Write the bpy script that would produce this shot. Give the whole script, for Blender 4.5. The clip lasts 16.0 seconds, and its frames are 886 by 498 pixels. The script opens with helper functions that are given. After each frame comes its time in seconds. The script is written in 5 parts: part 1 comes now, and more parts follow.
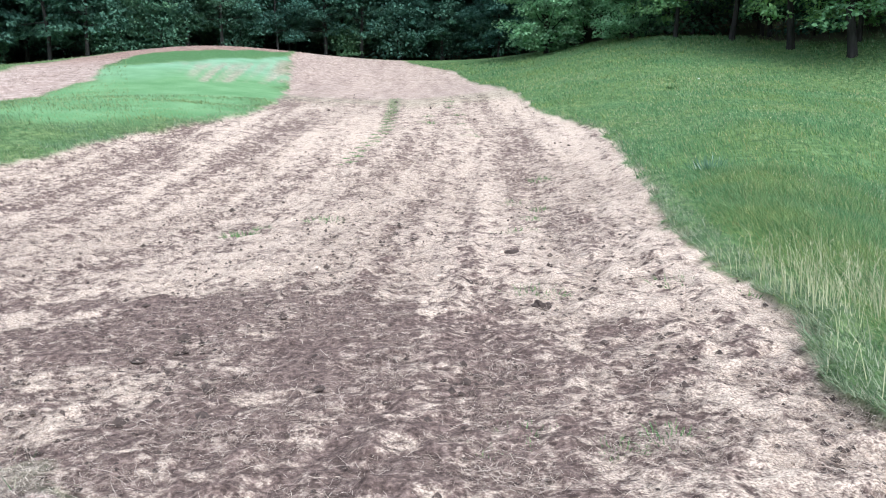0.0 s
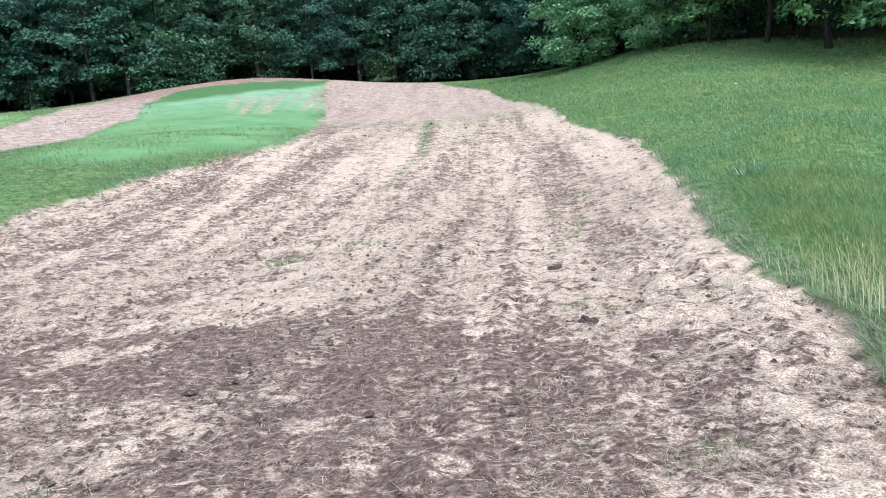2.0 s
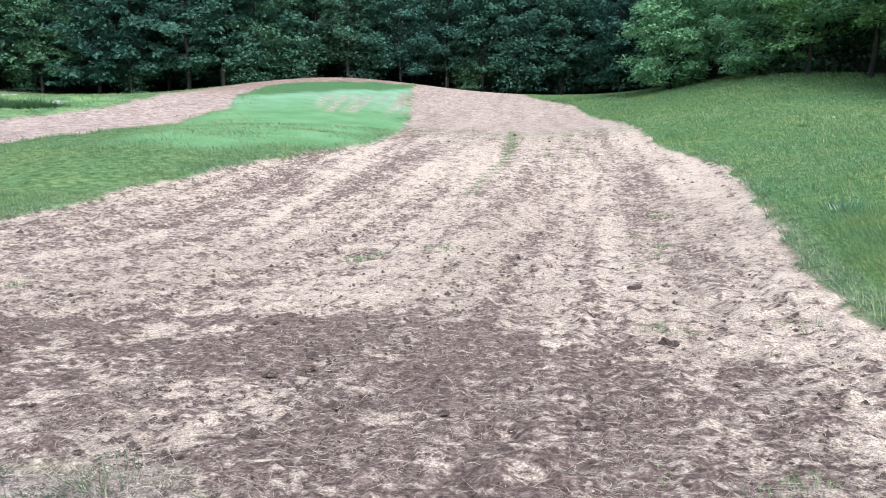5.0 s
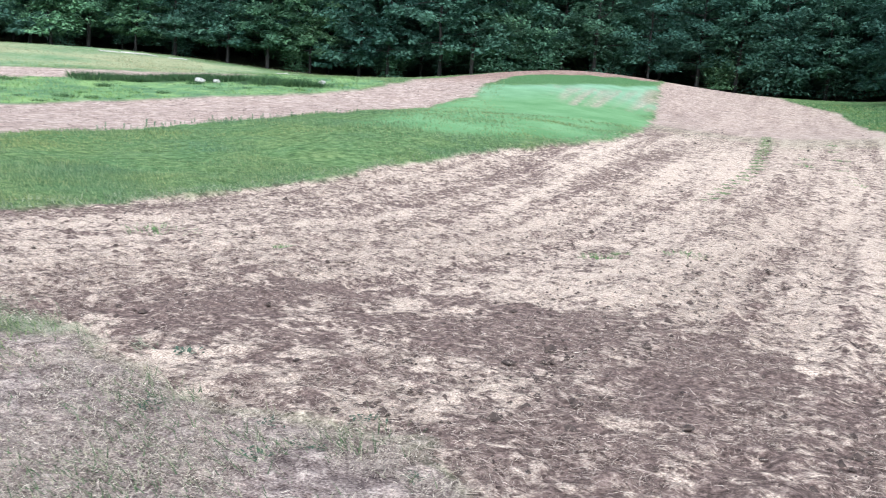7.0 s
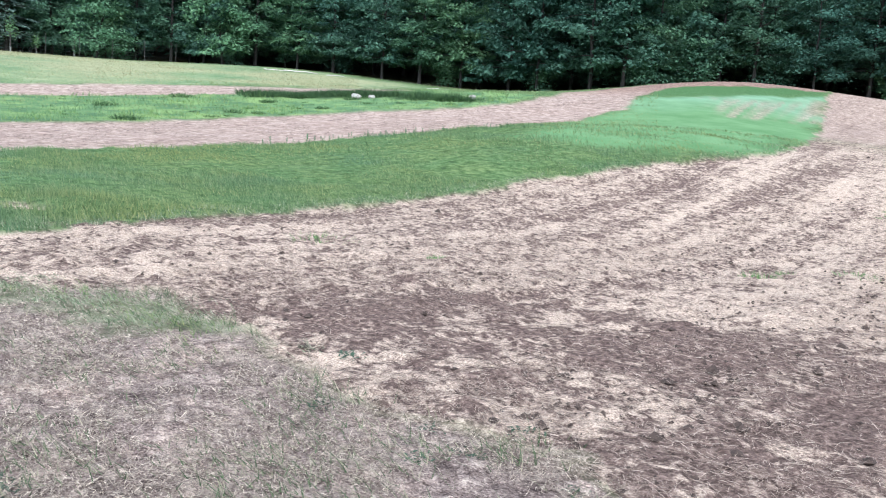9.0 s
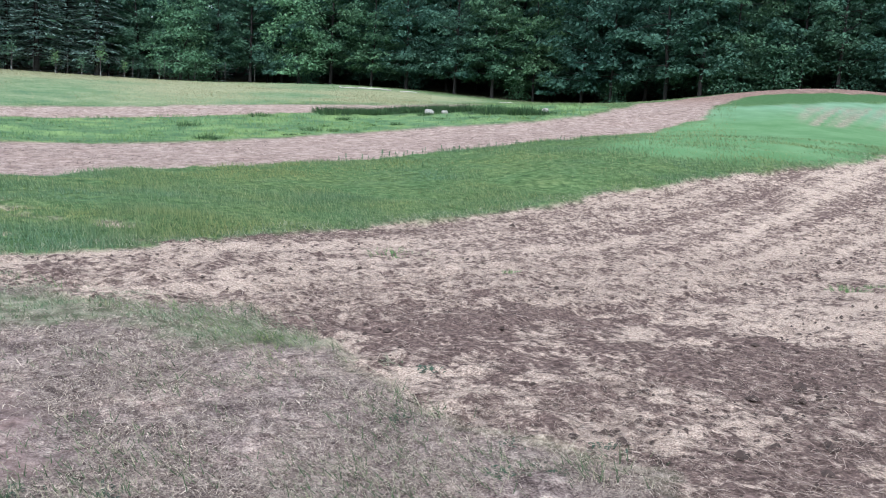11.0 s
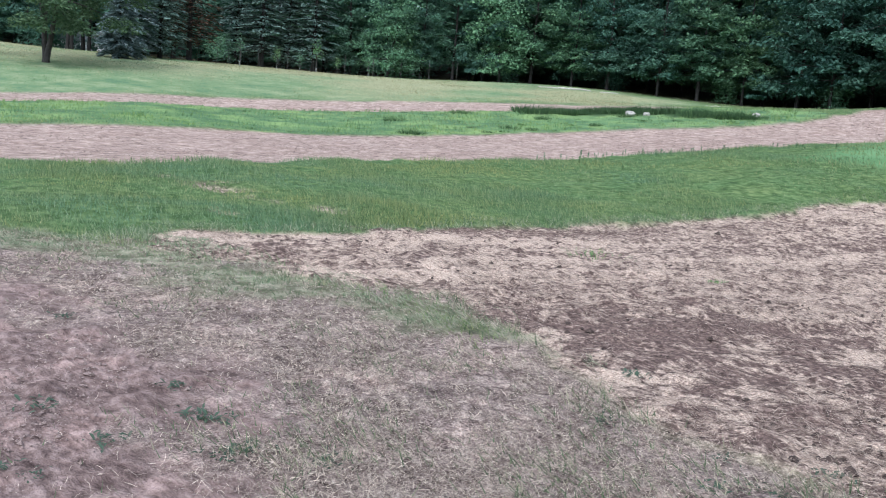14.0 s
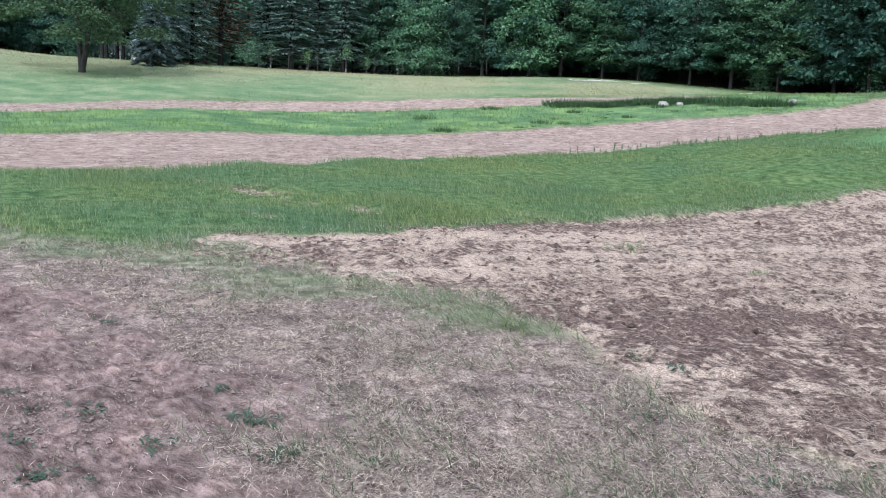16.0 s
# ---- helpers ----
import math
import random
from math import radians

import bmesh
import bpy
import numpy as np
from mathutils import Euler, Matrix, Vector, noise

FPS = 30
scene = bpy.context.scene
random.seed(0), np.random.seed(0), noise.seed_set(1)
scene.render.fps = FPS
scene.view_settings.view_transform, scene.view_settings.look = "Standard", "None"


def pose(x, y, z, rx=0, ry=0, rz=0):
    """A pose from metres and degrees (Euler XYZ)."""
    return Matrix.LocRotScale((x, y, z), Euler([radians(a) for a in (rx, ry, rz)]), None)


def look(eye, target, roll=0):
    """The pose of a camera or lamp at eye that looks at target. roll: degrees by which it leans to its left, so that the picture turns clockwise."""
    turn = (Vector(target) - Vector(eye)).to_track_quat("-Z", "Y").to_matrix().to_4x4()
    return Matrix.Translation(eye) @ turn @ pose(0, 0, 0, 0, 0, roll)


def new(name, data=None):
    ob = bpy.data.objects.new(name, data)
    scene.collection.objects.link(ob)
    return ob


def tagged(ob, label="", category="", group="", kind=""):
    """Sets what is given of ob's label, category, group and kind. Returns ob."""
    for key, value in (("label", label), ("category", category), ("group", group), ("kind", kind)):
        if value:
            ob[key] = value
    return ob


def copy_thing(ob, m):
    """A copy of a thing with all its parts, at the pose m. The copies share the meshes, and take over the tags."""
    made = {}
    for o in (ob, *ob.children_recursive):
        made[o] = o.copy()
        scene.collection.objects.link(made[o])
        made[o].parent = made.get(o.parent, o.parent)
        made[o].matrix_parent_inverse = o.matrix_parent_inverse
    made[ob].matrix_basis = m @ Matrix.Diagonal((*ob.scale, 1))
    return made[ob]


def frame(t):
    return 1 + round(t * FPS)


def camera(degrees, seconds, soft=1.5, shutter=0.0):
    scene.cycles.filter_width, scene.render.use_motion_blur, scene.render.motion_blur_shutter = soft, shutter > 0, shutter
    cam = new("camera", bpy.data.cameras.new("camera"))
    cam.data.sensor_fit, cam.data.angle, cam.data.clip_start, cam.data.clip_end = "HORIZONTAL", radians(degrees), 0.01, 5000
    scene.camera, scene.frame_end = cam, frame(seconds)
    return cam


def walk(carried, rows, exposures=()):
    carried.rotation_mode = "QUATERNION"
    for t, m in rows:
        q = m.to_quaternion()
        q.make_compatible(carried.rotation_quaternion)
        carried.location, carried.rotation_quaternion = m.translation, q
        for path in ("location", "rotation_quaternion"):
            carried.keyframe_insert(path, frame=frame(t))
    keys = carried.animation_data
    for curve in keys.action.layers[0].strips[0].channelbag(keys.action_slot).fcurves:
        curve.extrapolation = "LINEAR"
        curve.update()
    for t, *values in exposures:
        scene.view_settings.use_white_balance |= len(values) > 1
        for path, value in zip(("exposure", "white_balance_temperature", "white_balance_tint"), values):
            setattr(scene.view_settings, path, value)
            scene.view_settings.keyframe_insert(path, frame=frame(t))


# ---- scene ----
cam = camera(56.6, 16.0, soft=1.0, shutter=0.3)
PATH = [
    (0, (-0.038, -0.053, 1.565), (-0.022, 1.922, 1.246), -0.8),
    (0.5, (-0.041, -0.083, 1.574), (-0.065, 1.898, 1.299), -2.7),
    (1, (-0.025, -0.06, 1.571), (-0.1, 1.92, 1.299), -3.3),
    (1.5, (-0.041, -0.053, 1.572), (-0.132, 1.926, 1.295), -3.6),
    (2, (-0.048, -0.043, 1.57), (-0.13, 1.937, 1.302), -3.9),
    (2.5, (-0.048, -0.064, 1.577), (-0.122, 1.918, 1.319), -3.7),
    (3, (-0.048, -0.075, 1.571), (-0.123, 1.909, 1.332), -2.5),
    (3.5, (-0.046, -0.091, 1.565), (-0.155, 1.892, 1.331), -1.3),
    (6, (-0.277, -0.057, 1.529), (-0.729, 1.874, 1.271), 2.4),
    (6.5, (-0.321, -0.064, 1.533), (-0.926, 1.823, 1.263), 3.9),
    (7, (-0.335, -0.082, 1.534), (-1.108, 1.742, 1.254), 4.4),
    (7.5, (-0.353, -0.083, 1.524), (-1.217, 1.697, 1.23), 4.5),
    (8, (-0.373, -0.111, 1.523), (-1.313, 1.63, 1.235), 4.8),
    (8.5, (-0.402, -0.127, 1.523), (-1.415, 1.576, 1.246), 4.7),
    (9, (-0.405, -0.151, 1.524), (-1.488, 1.508, 1.25), 4.3),
    (9.5, (-0.415, -0.162, 1.518), (-1.554, 1.46, 1.248), 4.2),
    (12, (-0.403, -0.24, 1.548), (-1.675, 1.283, 1.303), 3.4),
    (12.5, (-0.426, -0.262, 1.536), (-1.743, 1.223, 1.287), 4.1),
    (13, (-0.466, -0.291, 1.518), (-1.887, 1.091, 1.25), 4.9),
    (13.5, (-0.499, -0.302, 1.508), (-2.001, 0.988, 1.226), 5.1),
    (14, (-0.511, -0.319, 1.501), (-2.057, 0.916, 1.215), 5.2),
    (14.5, (-0.519, -0.328, 1.505), (-2.096, 0.869, 1.216), 5.0),
    (15, (-0.519, -0.342, 1.513), (-2.115, 0.827, 1.218), 4.6),
    (15.5, (-0.546, -0.336, 1.505), (-2.15, 0.821, 1.205), 3.9),
    (16, (-0.556, -0.33, 1.5), (-2.15, 0.84, 1.201), 3.4),
]
EXPOSURES = [(0.0, 1.3, 5720, 8), (8.5, 1.27, 5720, 8), (9.0, 1.23, 5720, 9), (9.5, 0.98, 5720, 9), (12.0, 0.87, 5720, 12), (16.0, 0.87, 5720, 12)]
walk(cam, [(t, look(eye, target, roll)) for t, eye, target, roll in PATH], EXPOSURES)

# ---- light ----
SUN_ELEVATION, SUN_BEARING = radians(48), radians(210)
world = bpy.data.worlds.new("overcast_sky")
scene.world = world
world.use_nodes = True
wn = world.node_tree.nodes
sky = wn.new("ShaderNodeTexSky")
sky.sky_type = "NISHITA"
sky.sun_disc = False
sky.sun_elevation, sky.sun_rotation = SUN_ELEVATION, -SUN_BEARING
sky.air_density, sky.dust_density, sky.ozone_density = 1.0, 1.5, 1.0
haze = wn.new("ShaderNodeHueSaturation")
haze.inputs["Saturation"].default_value = 0.4
world.node_tree.links.new(sky.outputs[0], haze.inputs["Color"])
world.node_tree.links.new(haze.outputs[0], wn["Background"].inputs["Color"])
wn["Background"].inputs["Strength"].default_value = 0.15
sun = new("sun", bpy.data.lights.new("sun", "SUN"))
sun.data.energy, sun.data.angle, sun.data.color = 1.3, radians(28), (1.0, 0.97, 0.93)
sun_from = Vector((-math.sin(SUN_BEARING) * math.cos(SUN_ELEVATION), math.cos(SUN_BEARING) * math.cos(SUN_ELEVATION), math.sin(SUN_ELEVATION)))
sun.matrix_world = look(sun_from * 60, (0, 0, 0))

# ---- the lie of the land ----
# Change of slope at each distance from the standing place, one value for every ten degrees of bearing.
BREAKS = {
    8: (-0.178, 0.044, 0.009, -0.093, -0.005, -0.1, -0.094, -0.025, -0.02, 0.008, 0.02, 0.021, 0.007, -0.015),
    16: (0.285, 0.14, 0.141, 0.223, 0.146, 0.373, 0.407, 0.194, 0.105, 0.066, 0.004, -0.026, -0.022, 0.042),
    26: (0.029, -0.215, -0.006, 0.053, -0.086, -0.196, -0.326, -0.111, -0.02, -0.055, -0.015, 0.068, 0.026, 0.01),
    38: (0.506, 0.29, 0.11, -0.127, -0.027, 0.092, 0.193, 0.122, 0.084, 0.116, 0.088, 0.012, 0.009, 0.038),
    52: (-0.569, -0.274, -0.115, 0.077, 0.21, 0.048, -0.127, -0.197, -0.058, -0.017, 0.057, 0.078, 0.16, 0.255),
    68: (-0.097, -0.041, -0.103, -0.054, -0.175, -0.302, -0.012, 0.154, 0.06, -0.031, -0.045, -0.055, -0.042, -0.059),
    84: (0.045, 0.074, -0.015, -0.055, -0.038, 0.099, -0.013, -0.114, -0.13, -0.069, -0.087, -0.078, -0.119, -0.249),
}
SOFT_BREAK, FIRST_BEARING, BEARING_STEP = 5.0, -35.0, 10.0


FOREST_EDGE = ((-180, 60), (-60, 44), (-40, 42), (-27, 46), (-20, 52), (-14, 57), (-8, 69), (0, 75), (10, 74), (16, 73), (22, 71), (28, 74),
               (36, 79), (45, 83), (55, 89), (65, 96), (75, 101), (86, 104), (110, 105), (180, 100))


def forest_edge(bearing):
    return np.interp(bearing, [b for b, _ in FOREST_EDGE], [d for _, d in FOREST_EDGE])


def land(x, y):
    """Height of the ground."""
    x, y = np.asarray(x, float), np.asarray(y, float)
    r = np.hypot(x, y)
    u = (np.clip(np.degrees(np.arctan2(-x, y)), -33, 93) - FIRST_BEARING) / BEARING_STEP
    weights = []
    for j in range(14):
        d = np.abs(u - j)
        weights.append(np.where(d < 1, 2 / 3 - d * d + d ** 3 / 2, np.where(d < 2, (2 - d) ** 3 / 6, 0)))
    z = np.zeros_like(r)
    rc = np.minimum(r, 150.0)
    for k, slopes in BREAKS.items():
        h = 0.5 * ((rc - k) + np.sqrt((rc - k) ** 2 + SOFT_BREAK ** 2)) - 0.5 * (-k + math.sqrt(k * k + SOFT_BREAK ** 2))
        z += h * sum(s * w for s, w in zip(slopes, weights))
    beyond = np.clip(r - forest_edge(np.degrees(np.arctan2(-x, y))) - 8.0, 0, 90)
    return z + 0.16 * beyond


def lattice(i, j, seed):
    h = np.sin(i * 127.1 + j * 311.7 + seed * 74.7) * 43758.5453
    return h - np.floor(h)


def grain(x, y, size, seed=0):
    """Smooth noise, 0 to 1, with features of that size in metres."""
    x, y = np.asarray(x) / size, np.asarray(y) / size
    i, j = np.floor(x), np.floor(y)
    u, v = x - i, y - j
    u, v = u * u * (3 - 2 * u), v * v * (3 - 2 * v)
    a, b = lattice(i, j, seed), lattice(i + 1, j, seed)
    c, d = lattice(i, j + 1, seed), lattice(i + 1, j + 1, seed)
    return a + (b - a) * u + (c - a) * v + (a - b - c + d) * u * v


def inside(x, y, outline):
    """Signed distance to an outline in the plan, positive within."""
    x, y = np.asarray(x, float), np.asarray(y, float)
    best, within = np.full(x.shape, 1e9), np.zeros(x.shape, bool)
    for (ax, ay), (bx, by) in zip(outline, outline[1:] + outline[:1]):
        ex, ey = bx - ax, by - ay
        t = np.clip(((x - ax) * ex + (y - ay) * ey) / (ex * ex + ey * ey + 1e-9), 0, 1)
        best = np.minimum(best, np.hypot(x - ax - t * ex, y - ay - t * ey))
        if abs(ey) > 1e-9:
            within ^= ((ay > y) != (by > y)) & (x < ax + ex * (y - ay) / ey)
    return np.where(within, best, -best)


def drill(x, y):
    """Place across the drills of the field, which run away from the standing place and bend a little to one side."""
    return x - 0.085 * (np.minimum(y, 25.0) - 14.0)


# Outlines of the plots, in the plan.
FIELD = [(2.4, 3.0), (2.1, 4.2), (2.4, 5.2), (2.65, 5.9), (2.68, 6.9), (2.7, 8.0), (2.9, 9.9), (3.3, 11.9), (4.0, 16.2), (4.5, 20.9), (4.8, 23.9), (4.4, 27.2), (3.7, 30.1), (3.5, 38.0), (1.5, 60.0),
         (-1.9, 67.2), (-3.0, 73.5), (-12.0, 73.5), (-10.9, 66.0), (-10.5, 61.7), (-9.5, 56.1), (-7.6, 43.7), (-6.2, 32.7), (-6.0, 26.4), (-6.9, 23.4), (-8.7, 19.6), (-9.4, 17.9), (-9.9, 13.8),
         (-10.0, 9.9), (-9.7, 6.9), (-9.5, 5.3), (-9.4, 4.5), (-9.8, 3.2), (-9.4, 2.7), (-8.9, 2.5), (-8.2, 2.7), (-7.8, 3.3), (-6.9, 3.4), (-6.2, 4.2),
         (-5.2, 4.1), (-4.5, 3.8), (-3.3, 3.5), (-2.0, 3.4), (-1.5, 3.0), (-0.8, 2.6), (0.2, 2.4), (1.0, 2.2), (1.9, 2.3)]
WORN = [(-10.0, 1.3), (-9.4, 2.3), (-8.9, 2.6), (-8.2, 3.1), (-7.8, 3.8), (-6.9, 4.0), (-6.2, 4.8), (-5.0, 4.7), (-4.2, 4.4), (-3.0, 4.1), (-2.0, 4.0), (-1.0, 3.8), (0.1, 4.2),
        (1.4, 4.2), (2.1, 4.2), (2.9, 2.0), (5.0, -7.0), (-14.0, -7.0), (-14.0, -0.5), (-11.5, 0.6)]
BARE = [(-8.3, 0.6), (-7.7, 1.1), (-6.6, 1.3), (-5.2, 1.2), (-4.1, 1.1), (-3.4, 1.0), (-2.8, 0.0), (-4.0, -3.0), (-9.0, -3.0), (-9.5, 0.0)]
DARK_SOIL = [(-5.3, 4.2), (-5.0, 5.4), (-4.4, 6.4), (-3.5, 6.8), (-2.7, 7.1), (-1.7, 7.5), (-0.8, 7.3), (0.3, 6.9), (1.0, 6.1), (0.4, 4.9), (-0.4, 4.0), (-1.3, 3.5), (-2.3, 3.6), (-2.2, 4.5), (-2.7, 5.1), (-3.5, 4.9), (-4.4, 4.2)]
DARK_SOIL_TWO = [(-0.6, 2.6), (-2.2, 3.2), (-4.2, 4.3), (-3.0, 5.4), (-0.6, 6.8), (0.4, 6.6), (0.9, 6.0), (2.3, 5.6), (2.1, 4.2), (1.4, 3.3), (0.1, 2.8)]
STRIP_NEAR = [(-18.7, -12.0), (-18.7, 2.0), (-18.4, 4.0), (-19.1, 8.1), (-19.4, 11.5), (-19.5, 15.5), (-18.3, 21.3), (-16.2, 26.4), (-16.2, 33.7), (-16.7, 40.6), (-18.4, 47.4), (-19.6, 54.5),
              (-18.8, 56.9), (-17.3, 58.4), (-15.2, 60.0), (-13.5, 62.2), (-11.2, 64.8), (-11.9, 73.0), (-19.0, 68.0), (-25.0, 60.0), (-24.6, 50.0), (-22.8, 45.1), (-22.5, 41.6), (-22.3, 38.6), (-23.0, 35.3), (-25.8, 30.8), (-28.6, 26.3),
              (-29.5, 19.2), (-32.7, 14.2), (-32.3, 7.4), (-33.0, 3.8), (-33.0, -12.0)]
STRIP_FAR = [(-46.6, -12.0), (-46.6, 5.5), (-45.2, 10.5), (-43.9, 19.2), (-40.9, 24.8), (-37.1, 32.0), (-31.7, 37.9), (-30.2, 41.9), (-34.5, 41.0), (-40.5, 37.0), (-44.5, 31.3), (-48.0, 24.9),
             (-50.2, 11.7), (-51.4, 6.1), (-51.4, -12.0)]
WET = [(-33.0, -12.0), (-33.0, 3.8), (-32.3, 7.4), (-32.7, 14.2), (-29.5, 19.2), (-28.6, 26.3), (-25.8, 30.8), (-23.0, 35.3), (-22.3, 38.9), (-24.0, 45.0), (-29.0, 43.0), (-31.7, 37.9),
       (-37.1, 32.0), (-40.9, 24.8), (-43.9, 19.2), (-45.2, 10.5), (-46.6, 5.5), (-46.6, -12.0)]
RUSHES = [(-36.2, 32.8), (-35.2, 34.4), (-32.8, 36.4), (-30.1, 37.8), (-26.6, 38.2), (-24.0, 38.8), (-24.2, 38.1), (-27.2, 36.6), (-30.0, 35.0), (-32.5, 33.6), (-34.5, 31.9)]
RYE = [(-18.4, 47.4), (-16.8, 49.0), (-15.1, 51.5), (-13.8, 54.5), (-12.5, 58.1), (-10.6, 62.0), (-9.5, 56.1), (-7.6, 43.7), (-6.2, 32.7), (-6.0, 26.4), (-7.4, 24.0), (-10.3, 23.1), (-12.7, 22.7), (-14.5, 28.0), (-16.2, 33.7), (-16.7, 40.6)]
CAP = [(-18.4, 47.4), (-16.8, 49.0), (-15.1, 51.5), (-13.8, 54.5), (-12.5, 58.1), (-10.6, 62.0), (-11.3, 65.0), (-13.5, 62.5), (-15.2, 60.3), (-17.3, 58.6), (-18.8, 57.0), (-19.7, 54.5)]
BARE_ROWS = [(-14.5, 49.5), (-12.4, 53.3), (-10.0, 58.2), (-8.2, 46.9), (-9.9, 42.1), (-11.5, 40.6)]
MEADOW = [(-51.4, -30.0), (-51.4, 6.1), (-50.2, 11.7), (-48.0, 24.9), (-44.5, 31.3), (-40.5, 37.0), (-34.5, 42.5), (-44.0, 62.0), (-75.0, 60.0), (-110.0, 40.0), (-110.0, -30.0)]
TRACK = [(-14.0, -0.1), (-11.5, 1.0), (-10.0, 1.6), (-9.2, 2.5), (-8.5, 2.8), (-7.6, 3.4), (-6.6, 3.8), (-5.6, 4.4), (-4.2, 4.1), (-4.9, 3.6), (-6.2, 3.1), (-7.2, 2.5), (-8.2, 1.8), (-9.2, 1.1), (-10.5, 0.3), (-14.0, -1.4)]
MULCH = [(-15.9, 4.9), (-15.7, 5.6), (-14.5, 5.7), (-13.4, 5.6), (-12.9, 5.0), (-13.7, 4.8), (-14.4, 4.7)]
TYRE_ONE = [(-5.7, 1.1), (-5.45, 1.32), (-5.0, 1.26), (-4.6, 1.12), (-4.7, 0.94), (-5.2, 1.02)]


def plot(x, y, outline, soft=0.12, ragged=0.25, size=0.6):
    """How far a spot belongs to a plot, 0 to 1, with a ragged edge."""
    s = inside(x, y, outline) + ragged * (grain(x, y, size, 3) + 0.6 * grain(x, y, size * 0.35, 4) - 0.8)
    t = np.clip(s / (2 * soft) + 0.5, 0, 1)
    return t * t * (3 - 2 * t)


def zones(x, y):
    """The cover of the ground at each spot."""
    r = np.hypot(x, y)
    bearing = np.degrees(np.arctan2(-x, y))
    z = {}
    z["field"] = plot(x, y, FIELD, 0.1, 0.35)
    strips = np.maximum(plot(x, y, STRIP_NEAR, 0.25, 0.6, 1.5), plot(x, y, STRIP_FAR, 0.25, 0.5, 1.5))
    z["strip"] = np.maximum(strips, 0.62 * plot(x, y, BARE_ROWS, 0.8, 1.5, 2.0) * np.clip(3.0 * grain(bearing + 0.12 * r, r * 0.02, 0.3, 8) - 0.9, 0, 1))
    z["dark"] = np.maximum(np.interp(x, (-1.5, 0.5), (1.0, 0.45)) * plot(x, y, DARK_SOIL, 0.55, 1.5, 0.8), 0.45 * plot(x, y, DARK_SOIL_TWO, 0.7, 1.6, 0.8))
    z["dark"] = np.maximum(z["dark"], 0.2 * np.clip((-3.2 - x) / 3.0, 0, 1))
    z["dark"] = z["dark"] - 0.6 * np.clip(1.0 - inside(x, y, FIELD) / 0.9, 0, 1) * (x > 1.0)
    z["worn"] = plot(x, y, WORN, 0.15, 0.5, 0.5)
    z["track"] = plot(x, y, TRACK, 0.3, 0.8, 0.6)
    z["bare"] = plot(x, y, BARE, 0.3, 1.0, 0.8) * (1 - z["track"])
    z["field"] = np.maximum(z["field"], np.clip(1.9 * plot(x, y, MULCH, 0.3, 1.2, 0.5) * grain(x, y, 0.45, 9) - 0.45, 0, 1))
    for mx, my, size in ((-13.0, 5.3, 0.45), (-12.2, 5.5, 0.4), (-11.2, 6.0, 0.5), (-10.9, 4.2, 0.35), (-9.9, 5.4, 0.6)):
        z["field"] = np.maximum(z["field"], np.clip(1.6 - 1.6 * np.hypot(x - mx, 1.4 * (y - my)) / size, 0, 1) * np.clip(3.0 * grain(x, y, 0.25, 57) - 0.7, 0, 1))
    z["tread"] = plot(x, y, TYRE_ONE, 0.05, 0.1, 0.3) * np.clip(3 * grain(x, y, 0.5, 21) - 0.8, 0, 1)
    z["bare"] = np.maximum(z["bare"], 0.8 * z["tread"])
    brow = np.clip((y - 33 - 3.0 * grain(x, y, 1.5, 10)) / 7, 0, 1)
    z["strip"] = np.maximum(z["strip"], z["field"] * brow)
    z["field"] = z["field"] * (1 - 0.7 * brow)
    z["tilled"] = np.clip((y - 46) / 10, 0, 1) * np.clip((-9.5 - x) / 2, 0, 1)
    z["rye"] = plot(x, y, RYE, 0.8, 1.5, 2.5)
    # The far end of the rye takes a paler, bluer green, by distance alone.
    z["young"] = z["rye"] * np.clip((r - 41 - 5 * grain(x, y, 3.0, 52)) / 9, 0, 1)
    z["cap"] = plot(x, y, CAP, 0.8, 1.4, 2.0)
    z["wet"] = plot(x, y, WET, 0.3, 0.6, 1.5)
    z["rush"] = plot(x, y, RUSHES, 0.4, 1.2, 1.2)
    z["meadow"] = plot(x, y, MEADOW, 2.0, 4.0, 5.0)
    rim = forest_edge(bearing)
    z["dry"] = z["meadow"] * np.clip((r - rim + 42) / 16, 0, 1) * np.clip((rim - 1 - r) / 5, 0, 1) * np.clip(2.2 * grain(x, y, 7.0, 48) - 0.35, 0, 1)
    s = np.clip((r - forest_edge(bearing) + 3.0 * (grain(x, y, 4, 6) - 0.5)) / 2.5, 0, 1)
    z["forest"] = s
    z["worn"] = z["worn"] * (1 - z["field"])
    return z


# ---- materials ----
def material(name, roughness=0.9):
    m = bpy.data.materials.new(name)
    m.use_nodes = True
    b = m.node_tree.nodes["Principled BSDF"]
    b.inputs["Roughness"].default_value = roughness
    b.inputs["Specular IOR Level"].default_value = 0.25
    return m, m.node_tree.nodes, m.node_tree.links, b


def add_noise(nodes, links, vector, scale, detail=5.0, rough=0.6):
    n = nodes.new("ShaderNodeTexNoise")
    n.inputs["Scale"].default_value, n.inputs["Detail"].default_value, n.inputs["Roughness"].default_value = scale, detail, rough
    if vector is not None:
        links.new(vector, n.inputs["Vector"])
    return n.outputs["Fac"]


def add_ramp(nodes, links, fac, stops):
    r = nodes.new("ShaderNodeValToRGB")
    e = r.color_ramp.elements
    while len(e) < len(stops):
        e.new(0.5)
    for el, (p, c) in zip(e, stops):
        el.position, el.color = p, (*c, 1) if len(c) == 3 else c
    links.new(fac, r.inputs["Fac"])
    return r.outputs["Color"]


